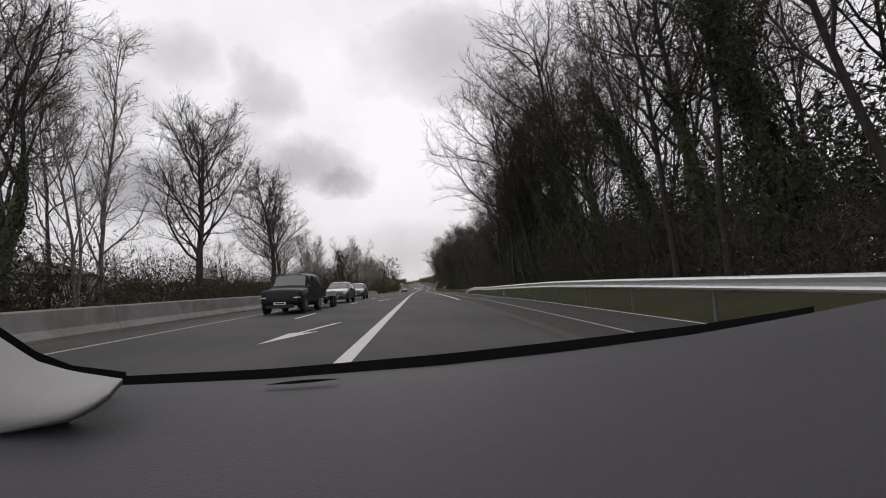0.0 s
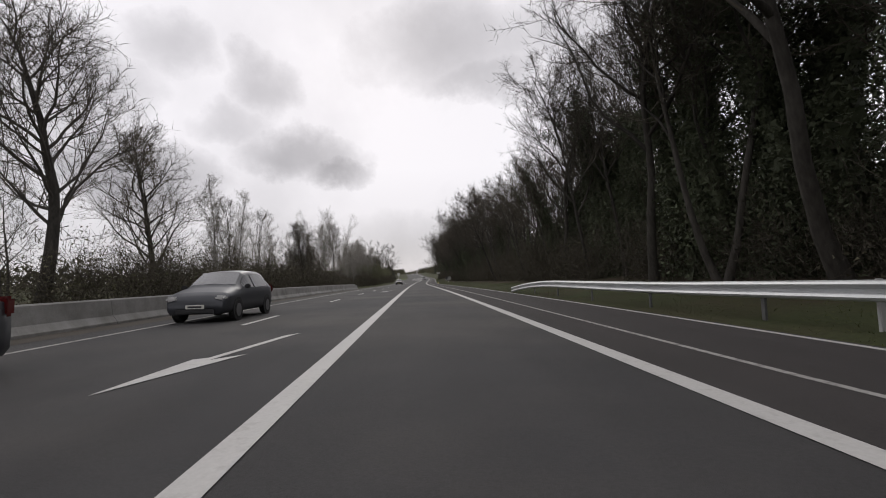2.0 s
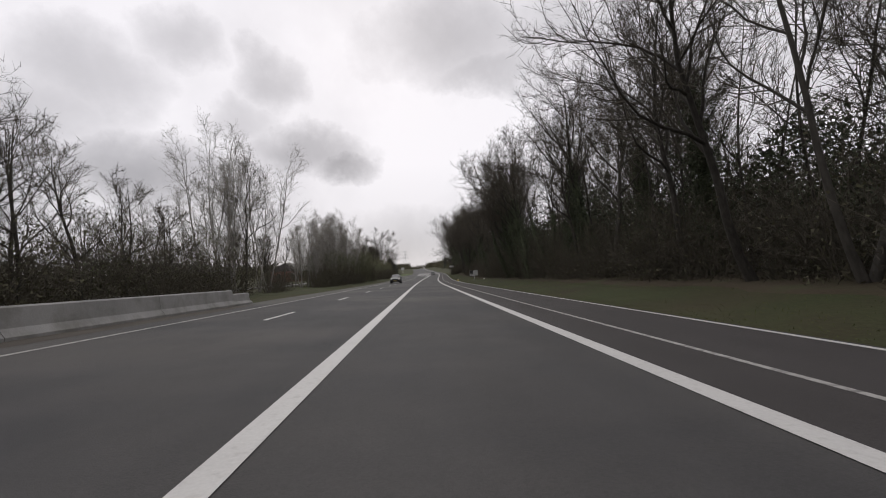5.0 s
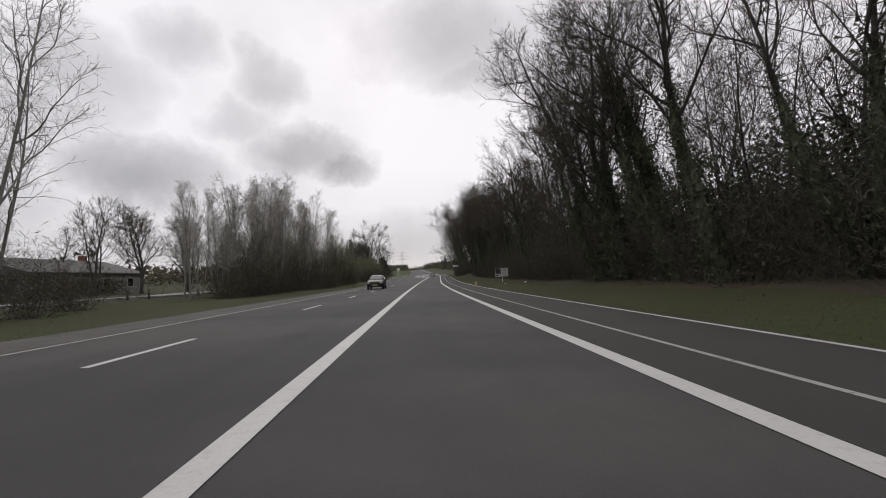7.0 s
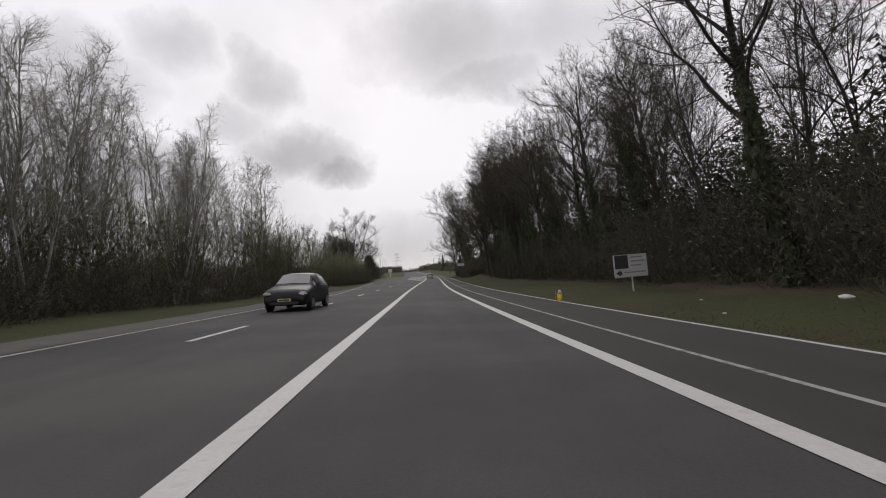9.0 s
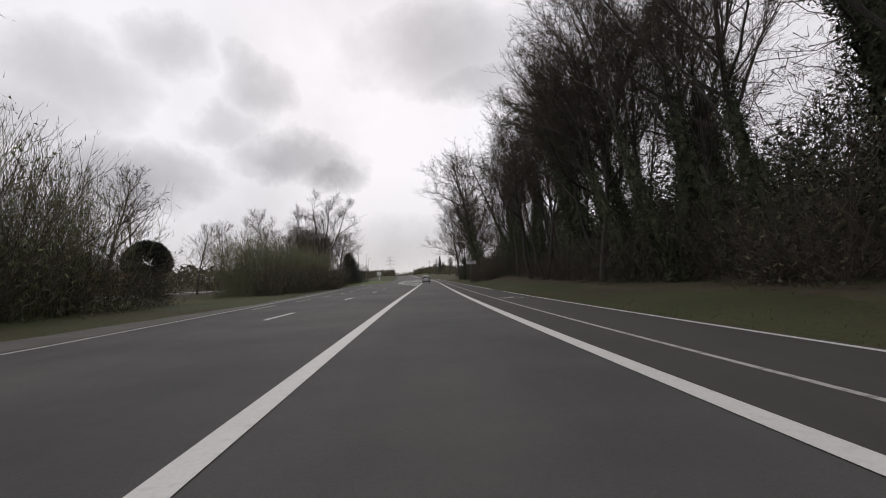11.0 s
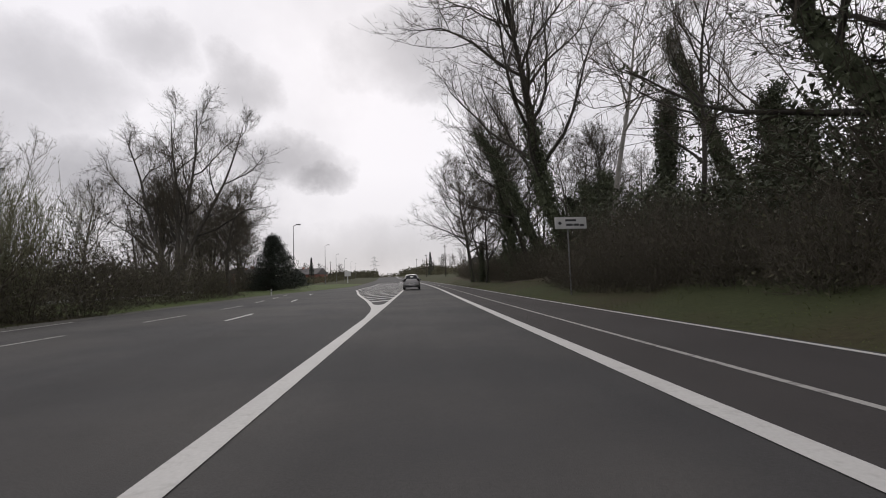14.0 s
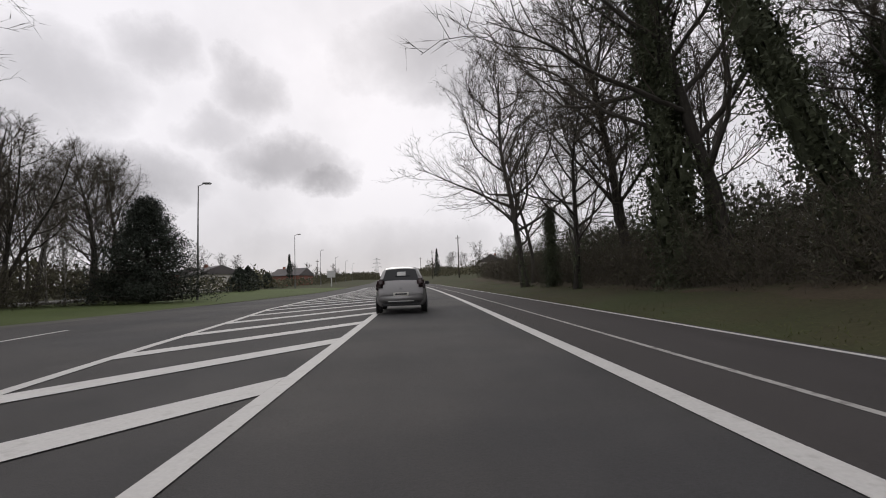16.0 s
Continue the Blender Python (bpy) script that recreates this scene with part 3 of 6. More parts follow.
def grow(seed, height=15.0, trunk=0.22, first=0.35, limbs=14, reach=0.36, limb_angle=0.8, lift=0.10, fork=1, second=9, twigs=8, lean=(0, 0), twig_r=0.0085, wobble=0.06, droop=0.0, shape=0.4, whip=1.0, sub=3):
    """Branches of a bare tree, level by level; level 3 holds the foot and tip of each twig."""
    rng = np.random.default_rng(seed)
    out = []
    stems = []
    for k in range(fork):
        tilt = np.array([lean[0], lean[1], 1.0])
        if fork > 1:
            a = k * 2 * math.pi / fork + rng.uniform(-0.4, 0.4)
            tilt = tilt + np.array([math.cos(a), math.sin(a), 0]) * rng.uniform(0.10, 0.3)
        h = height * (rng.uniform(0.8, 1.0) if k else 1.0)
        pts = path_of(rng, (rng.normal(0, 0.05) * (fork > 1), rng.normal(0, 0.05) * (fork > 1), -0.25), tilt, h * 0.92, 9, 0.02, wobble)
        rad = trunk * (1.0 if fork == 1 else 0.72) * np.linspace(1.0, 0.1, 10) ** 0.9
        rad[0] *= 1.35
        out.append((0, pts, rad))
        stems.append((pts, rad, h))
    feet, tips = [], []

    def sprout(line, count, scale):
        """Twigs along a branch, each with side twigs of its own."""
        k = len(line) - 1
        f = (0.15 + 0.85 * (np.arange(count) + rng.uniform(0, 1, count)) / count).clip(0, 0.999) * k
        j = f.astype(int)
        foot = line[j] + (line[j + 1] - line[j]) * (f - j)[:, None]
        axis = line[j + 1] - line[j]
        axis = axis / (np.linalg.norm(axis, axis=1, keepdims=True) + 1e-9)
        way = axis * rng.uniform(0.5, 1.1, (count, 1)) + rng.normal(0, 0.5, (count, 3)) + [0, 0, 0.16 - 1.6 * droop]
        way /= np.linalg.norm(way, axis=1, keepdims=True) + 1e-9
        tip = foot + way * scale * rng.uniform(0.4, 1.0, (count, 1))
        feet.append(foot)
        tips.append(tip)
        for _ in range(sub):
            g = rng.uniform(0.25, 0.95, (count, 1))
            p = foot + (tip - foot) * g
            w = way * 0.8 + rng.normal(0, 0.5, (count, 3)) + [0, 0, 0.1 - droop]
            w /= np.linalg.norm(w, axis=1, keepdims=True) + 1e-9
            feet.append(p)
            tips.append(p + w * scale * rng.uniform(0.25, 0.6, (count, 1)))

    for pts, rad, h in stems:
        for i in range(max(3, limbs // fork)):
            f = first + (0.97 - first) * (i + rng.uniform(0, 0.9)) / (limbs / fork)
            f = min(f, 0.98)
            x = f * 9
            j = min(int(x), 8)
            p = pts[j] + (pts[j + 1] - pts[j]) * (x - j)
            axis = pts[j + 1] - pts[j]
            u = (f - first) / (1 - first)
            size = h * reach * ((1 - u) ** shape) * rng.uniform(0.7, 1.15) + 0.6
            way = side_way(rng, axis, limb_angle * rng.uniform(0.75, 1.25), i * 2.4 + rng.uniform(-0.5, 0.5))
            lp = path_of(rng, p, way, size, 7, lift, 0.17)
            r0 = min(rad[j] * 0.62, 0.013 * size + 0.012)
            lr = np.linspace(r0, 0.011, 8)
            out.append((1, lp, lr))
            sprout(lp[4:], twigs, whip * (0.5 + 0.10 * size))
            for m in range(second):
                g = 0.15 + 0.83 * (m + rng.uniform(0, 1)) / second
                y = min(g * 7, 6.99)
                q = int(y)
                bp = lp[q] + (lp[q + 1] - lp[q]) * (y - q)
                ax = lp[q + 1] - lp[q]
                bl = size * (0.6 - 0.34 * g) * rng.uniform(0.6, 1.25) + 0.3
                bw = side_way(rng, ax, rng.uniform(0.5, 1.05), rng.uniform(0, 6.28))
                b = path_of(rng, bp, bw, bl, 4, 0.12 - droop, 0.24)
                out.append((2, b, np.linspace(max(0.012, min(lr[q] * 0.6, 0.028)), twig_r * 0.7, 5)))
                sprout(b, twigs, whip * (0.5 + 0.10 * size))
    out.append((3, np.stack([np.concatenate(feet), np.concatenate(tips)], 1), twig_r))
    return out


def twig_mesh(branches, seed):
    """Fine twigs, each one slim tapering blade of wood."""
    rng = np.random.default_rng(seed)
    verts, faces = tube_mesh([b for b in branches if b[0] == 2], (8, 5, 3))
    base = len(verts)
    for level, p, r in branches:
        if level != 3:
            continue
        way = p[:, 1] - p[:, 0]
        side = np.cross(way, rng.normal(size=way.shape))
        side *= r / (np.linalg.norm(side, axis=1, keepdims=True) + 1e-9)
        v = np.stack([p[:, 0] - side, p[:, 0] + side, p[:, 1]], 1).reshape(-1, 3)
        verts += v.tolist()
        faces += (base + np.arange(len(v)).reshape(-1, 3)).tolist()
        base += len(v)
    return verts, faces


def leaf_quads(centers, size, seed, flat=0.0, slim=0.55):
    """Small pointed leaves; slim ones are twigs."""
    rng = np.random.default_rng(seed)
    n = len(centers)
    a = rng.normal(size=(n, 3))
    a[:, 2] *= 1 - flat
    a /= np.linalg.norm(a, axis=1, keepdims=True)
    b = np.cross(a, rng.normal(size=(n, 3)))
    b /= np.linalg.norm(b, axis=1, keepdims=True)
    s = (size * rng.uniform(0.6, 1.35, (n, 1)))
    c = np.asarray(centers)
    v = np.stack([c - a * s - b * s * slim, c - a * s + b * s * slim, c + a * s], 1).reshape(-1, 3)
    f = np.arange(n * 3).reshape(-1, 3)
    return v.tolist(), f.tolist()


def lumpy_sleeve(path, radius, seed, rings=34, sides=13):
    """The inner layer of an ivy coat round a stem: overlapping sprays, each a small tilted face."""
    rng = np.random.default_rng(seed + 50)
    verts, faces = [], []
    f = np.linspace(0, len(path) - 1.001, rings)
    j = f.astype(int)
    mid = path[j] + (path[j + 1] - path[j]) * (f - j)[:, None]
    for i in range(rings - 1):
        taper = min(1.0, (rings - 1 - i) / 5.0)
        step = mid[i + 1] - mid[i]
        for k in range(sides):
            a = (k + 0.5 * (i % 2)) * 2 * math.pi / sides
            r = radius(mid[i][2]) * taper * (0.8 + 0.7 * noise.noise(Vector((math.cos(a) * 1.1 + seed, math.sin(a) * 1.1, mid[i][2] * 0.6)))) + 0.03
            half = 1.25 * math.pi / sides
            base = len(verts)
            for da, up in ((-half, -0.2), (half, -0.2), (half * 0.6, 1.1), (-half * 0.6, 1.1)):
                q = r * (1 + rng.uniform(-0.22, 0.22))
                p = mid[i] + step * (up + rng.uniform(-0.25, 0.25))
                verts.append((p[0] + math.cos(a + da) * q, p[1] + math.sin(a + da) * q, p[2]))
            faces.append((base, base + 1, base + 2, base + 3))
    return verts, faces


def ivy_mesh(branches, seed, count, top, width, size):
    """Ivy: a closed uneven coat on each stem, leaves all over it, loose sprays along the lower limbs."""
    rng = np.random.default_rng(seed)
    pts, verts, faces = [], [], []

    def girth(z):
        return width * max(0.25, min(1.2, 1.2 - z / top * 0.7))

    for level, p, r in branches:
        if level > 1 or (level == 1 and p[0][2] > top):
            continue
        share = count if level == 0 else count // 30
        f = rng.uniform(0.0, 1, share) * (len(p) - 1.001)
        j = f.astype(int)
        c = p[j] + (p[j + 1] - p[j]) * (f - j)[:, None]
        c = c[c[:, 2] < top * rng.uniform(0.8, 1.03, share)]
        a = rng.uniform(0, 6.28, len(c))
        lump = np.array([0.8 + 0.7 * noise.noise(Vector((math.cos(t) * 1.1 + seed, math.sin(t) * 1.1, z * 0.6))) for t, z in zip(a, c[:, 2])])
        wide = np.array([girth(z) for z in c[:, 2]]) * lump
        d = wide * rng.uniform(0.3, 1.25, len(c)) ** 0.7 if level == 0 else 0.4 * width * rng.uniform(0.1, 1, len(c))
        pts.append(c + np.stack([np.cos(a) * d, np.sin(a) * d, rng.normal(0, 0.12, len(c))], 1))
        if level == 0:
            upto = p[p[:, 2] < top]
            if len(upto) > 2:
                v, q = lumpy_sleeve(upto, lambda z: 0.5 * girth(z), seed)
                faces += [tuple(i + len(verts) for i in w) for w in q]
                verts += v
    v, q = leaf_quads(np.concatenate(pts), size, seed)
    faces += [tuple(i + len(verts) for i in w) for w in q]
    return verts + v, faces


def make_tree(label, branches, ivy=None, pale=False, name="tree", category="tree", low=False):
    tree = thing(name, label, category)
    bark, twig = (M["bark_pale"], M["twig_pale_hazed"]) if pale else (M["bark"], M["twig"])
    part("trunk", raw("trunk", *tube_mesh([b for b in branches if b[0] == 0], (8,)), bark, True), tree)
    part("branchwork", raw("branchwork", *tube_mesh([b for b in branches if b[0] == 1], (8, 5 if not low else 3)), bark, True), tree)
    part("crown", raw("crown", *twig_mesh(branches, 5), twig), tree)
    if ivy:
        part("ivy", raw("ivy", *ivy_mesh(branches, *ivy), M["ivy"]), tree, "dark green climbing ivy")
    return tree


def make_bush(label, seed, height, width, stems, leaves, size, mat, name="bush", upright=0.0, twig_mat="twig", low_leaves=0.0, leafy=0.3):
    """A dense shrub: many stems from the ground, fine twigs and small leaves all through it."""
    rng = np.random.default_rng(seed)
    bush = thing(name, label, "bush")
    br, feet, tips = [], [], []
    for i in range(stems):
        a, t = rng.uniform(0, 6.28), rng.uniform(0.05, 1.0 - 0.95 * upright)
        foot = np.array([math.cos(a), math.sin(a), 0]) * width * rng.uniform(0, 0.25 + 0.6 * upright) + [0, 0, -0.15]
        rim = np.linalg.norm(foot[:2]) / width
        way = np.array([math.cos(a) * t, math.sin(a) * t, 1.0])
        p = path_of(rng, foot, way, height * rng.uniform(0.72, 1.05 - 0.1 * upright) * (1.0 - 0.5 * upright * rim ** 2), 4, 0.03, 0.12)
        br.append((1, p, np.linspace(0.018, 0.006, 5)))
        for k in range(5):
            y = min((0.2 + 0.8 * rng.uniform()) * 4, 3.99)
            q = int(y)
            bp = p[q] + (p[q + 1] - p[q]) * (y - q)
            b = path_of(rng, bp, side_way(rng, p[q + 1] - p[q], rng.uniform(0.3, 0.8 - 0.3 * upright), rng.uniform(0, 6.28)), height * rng.uniform(0.12, 0.26), 2, 0.08, 0.16)
            br.append((2, b, np.array([0.010, 0.008, 0.004])))
    part("branchwork", raw("branchwork", *tube_mesh(br, (6, 3, 3)), M[twig_mat]), bush)
    ends = np.concatenate([b[1][1:] for b in br])
    ends = ends[ends[:, 2] > 0.05]
    pick = ends[rng.integers(0, len(ends), int(leaves * 0.45))] + rng.normal(0, 0.25 - 0.17 * upright, (int(leaves * 0.45), 3))
    k = leaves - len(pick)
    dirs = rng.normal(size=(k, 3))
    dirs /= np.linalg.norm(dirs, axis=1, keepdims=True)
    dirs[:, 2] = np.abs(dirs[:, 2])
    lump = np.array([0.8 + 0.55 * noise.noise(Vector(d) * 1.7 + Vector((seed, 0, 0))) for d in dirs])
    r = lump * rng.uniform(0.25, 1.0, k) ** 0.8
    shell = dirs * r[:, None] * np.array([width, width, height * (0.9 - low_leaves)])
    c = np.concatenate([pick, shell])
    c[:, 2] = np.maximum(c[:, 2], 0.06)
    rng.shuffle(c)
    half = int(len(c) * leafy)
    part("foliage", raw("foliage", *leaf_quads(c[:half], size * 0.75, seed), M[mat]), bush)
    rest = c[half:]
    way = rng.normal(0, 0.55 - 0.35 * upright, rest.shape) + rest / (np.linalg.norm(rest, axis=1, keepdims=True) + 1e-9) * 0.5 * (1 - upright) + [0, 0, 0.35 + upright]
    way *= size * rng.uniform(2.5, 5.5, (len(rest), 1)) / np.linalg.norm(way, axis=1, keepdims=True)
    part("twig_tangle", raw("twig_tangle", *twig_mesh([(3, np.stack([rest - way * 0.5, rest + way * 0.5], 1), 0.011)] + [(2, np.array([[0, 0, -0.1], [0, 0, 0.3]]), np.array([0.02, 0.01]))], seed), M[twig_mat]), bush)
    return bush


def place(ob, s, d, turn=0.0, size=1.0, sink=0.0, lean=0.0, group=""):
    m = Matrix.Translation(at(s, d, land(s, d) - sink)) @ pose(0, 0, 0, 0, lean) @ pose(0, 0, 0, 0, 0, turn) @ Matrix.Scale(size, 4)
    c = copy_thing(ob, m)
    c.scale = (size, size, size)
    if group:
        c["group"] = group
    return c


def set_aside(ob):
    """The first one of a kind is itself used later; it goes away once copied."""
    for o in (*ob.children_recursive, ob):
        bpy.data.objects.remove(o)


KIND = {}
def build_kinds():
    k = KIND
    k["wood_a"] = make_tree("tall bare woodland tree with grey-brown branches", grow(11, 16.5, 0.16, 0.32, 16, 0.33, 0.72, 0.09, 1, 10, 10))
    k["wood_b"] = make_tree("tall bare woodland tree with a forked trunk", grow(12, 16.5, 0.17, 0.36, 18, 0.31, 0.68, 0.1, 2, 10, 10))
    k["wood_c"] = make_tree("slender bare woodland tree with upright twigs", grow(13, 15.0, 0.12, 0.34, 14, 0.27, 0.6, 0.12, 1, 9, 10))
    k["wood_d"] = make_tree("bare woodland tree with a broad twiggy crown", grow(14, 15.5, 0.2, 0.4, 15, 0.42, 0.8, 0.11, 1, 11, 11, wobble=0.1))
    k["ivy_a"] = make_tree("bare tree with its trunk wrapped in dark ivy", grow(21, 16.5, 0.24, 0.4, 15, 0.35, 0.72, 0.1, 1, 10, 10), ivy=(3, 5200, 9.5, 0.75, 0.07))
    k["ivy_b"] = make_tree("leaning bare tree with ivy up the trunk", grow(22, 16.0, 0.22, 0.42, 16, 0.36, 0.68, 0.1, 2, 10, 10, lean=(-0.2, 0)), ivy=(4, 3200, 8.0, 0.6, 0.07))
    k["ivy_c"] = make_tree("old tree thickly covered with dark ivy", grow(23, 15.0, 0.28, 0.5, 12, 0.28, 0.75, 0.1, 1, 8, 8), ivy=(5, 9500, 13.0, 1.15, 0.075))
    k["column"] = make_tree("bare trunk turned into a dense column of ivy", grow(24, 12.0, 0.22, 0.6, 6, 0.12, 0.6, 0.1, 1, 4, 5), ivy=(7, 10000, 12.5, 1.3, 0.08))
    k["overhang"] = make_tree("large bare tree whose branches reach over the road", grow(31, 16.5, 0.26, 0.3, 22, 0.4, 0.85, 0.1, 1, 12, 11, lean=(-0.2, 0), wobble=0.08), ivy=(6, 6000, 8.5, 0.85, 0.075))
    k["plane"] = make_tree("tall pale-barked tree with a high forked crown", grow(32, 22.0, 0.26, 0.5, 14, 0.34, 0.8, 0.10, 1, 10, 9, wobble=0.05), pale=True)
    k["oak"] = make_tree("spreading bare tree with a rounded crown", grow(41, 12.2, 0.24, 0.24, 24, 0.44, 0.82, 0.13, 1, 12, 11, twig_r=0.009))
    k["oak_fork"] = make_tree("bare tree with forked limbs and a rounded crown", grow(45, 13.2, 0.27, 0.26, 24, 0.38, 0.78, 0.11, 1, 12, 12, twig_r=0.009, wobble=0.1))
    k["fan"] = make_tree("bare tree with a wide fan of curved branches", grow(43, 15.5, 0.25, 0.2, 24, 0.44, 0.95, 0.13, 1, 12, 11, lean=(-0.1, 0), twig_r=0.009), ivy=(9, 900, 3.6, 0.5, 0.09))
    k["broad"] = make_tree("large bare tree with many stems and a broad crown", grow(44, 18.0, 0.3, 0.22, 28, 0.34, 0.8, 0.13, 4, 14, 13, twig_r=0.009))
    k["spread"] = make_tree("bare tree with many rising limbs and a fine rounded crown", grow(46, 12.6, 0.24, 0.16, 24, 0.4, 0.75, 0.12, 1, 12, 11, twig_r=0.009))
    k["fan_ivy"] = make_tree("broad bare tree with fanned limbs and an ivied trunk", grow(47, 17.5, 0.32, 0.22, 30, 0.36, 0.85, 0.1, 3, 12, 11, lean=(-0.16, 0), twig_r=0.01, wobble=0.08), ivy=(10, 3400, 7.0, 0.6, 0.075))
    k["ivy_pole"] = make_tree("slender leaning trunk wrapped in ivy to the top", grow(48, 16.0, 0.18, 0.7, 5, 0.1, 0.6, 0.1, 1, 4, 5), ivy=(11, 9000, 16.5, 0.85, 0.075))
    k["ivy_mound"] = make_tree("short broken tree swallowed by a broad mass of ivy", grow(49, 11.0, 0.25, 0.5, 8, 0.16, 0.7, 0.1, 2, 4, 5), ivy=(12, 9000, 11.0, 1.7, 0.08))
    k["poplar"] = make_tree("slender bare poplar with upright twigs", grow(51, 14.5, 0.11, 0.16, 20, 0.2, 0.45, 0.15, 1, 7, 8, twig_r=0.008, sub=2), pale=True)
    # Pale bark and twigs here stand in for windscreen reflection over the left side.
    k["poplar_b"] = make_tree("thin bare roadside tree with upright branches", grow(52, 13.5, 0.10, 0.18, 20, 0.23, 0.5, 0.13, 2, 7, 9, twig_r=0.008, sub=2), pale=True)
    k["birch"] = make_tree("bare birch with thin drooping twigs", grow(53, 14.5, 0.12, 0.25, 18, 0.26, 0.6, 0.1, 2, 8, 8, twig_r=0.007, droop=0.05, sub=2), pale=True)
    k["far_a"] = make_tree("bare tree in the distant roadside wood", grow(61, 14.0, 0.2, 0.26, 12, 0.36, 0.75, 0.12, 1, 7, 7, twig_r=0.017, sub=2), low=True)
    k["far_b"] = make_tree("bare tree in the distant roadside wood", grow(62, 13.0, 0.2, 0.26, 12, 0.38, 0.8, 0.12, 2, 7, 7, twig_r=0.017, sub=2), low=True)
    k["back_a"] = make_tree("bare tree deeper in the wood", grow(63, 16.5, 0.14, 0.3, 13, 0.34, 0.7, 0.11, 1, 8, 10, twig_r=0.011, sub=2), low=True)
    k["back_b"] = make_tree("bare tree deeper in the wood", grow(64, 16.5, 0.14, 0.32, 13, 0.32, 0.66, 0.12, 2, 8, 10, twig_r=0.011, sub=2), low=True)
    k["brush"] = make_bush("dense dark brown undergrowth of bare twigs at the wood edge", 71, 4.4, 2.8, 20, 3200, 0.09, "bush", leafy=0.2)
    k["brush_b"] = make_bush("tangled dark undergrowth with brambles", 72, 3.2, 2.6, 20, 3000, 0.088, "bush", leafy=0.25)
    k["brush_tall"] = make_bush("tall dark thicket of shrubs and ivy", 73, 6.8, 2.8, 18, 3800, 0.09, "ivy", leafy=0.35)
    k["willow"] = make_bush("large bush of many thin upright pale green twigs", 74, 8.0, 3.2, 150, 6000, 0.08, "bush_green", upright=0.75, twig_mat="twig_willow", low_leaves=0.3, leafy=0.16)
    k["hedge"] = make_bush("rounded dark green roadside bush", 75, 3.6, 2.7, 20, 3200, 0.085, "bush", leafy=0.3)
    k["shrub_green"] = make_bush("rounded bush with fresh green leaves", 76, 5.0, 2.9, 30, 4200, 0.08, "bush_green", leafy=0.25)


build_kinds()
rng = random.Random(5)


def tall(s):
    """How tall the wood stands along the road, as a share of its full height."""
    return float(np.interp(s, (0, 52, 62, 70, 84, 104, 120, 136, 150, 160, 178, 196, 210, 236), (1.15, 1.1, 0.9, 0.8, 0.86, 0.87, 0.9, 0.94, 0.83, 0.77, 0.81, 0.94, 1.08, 1.12)))


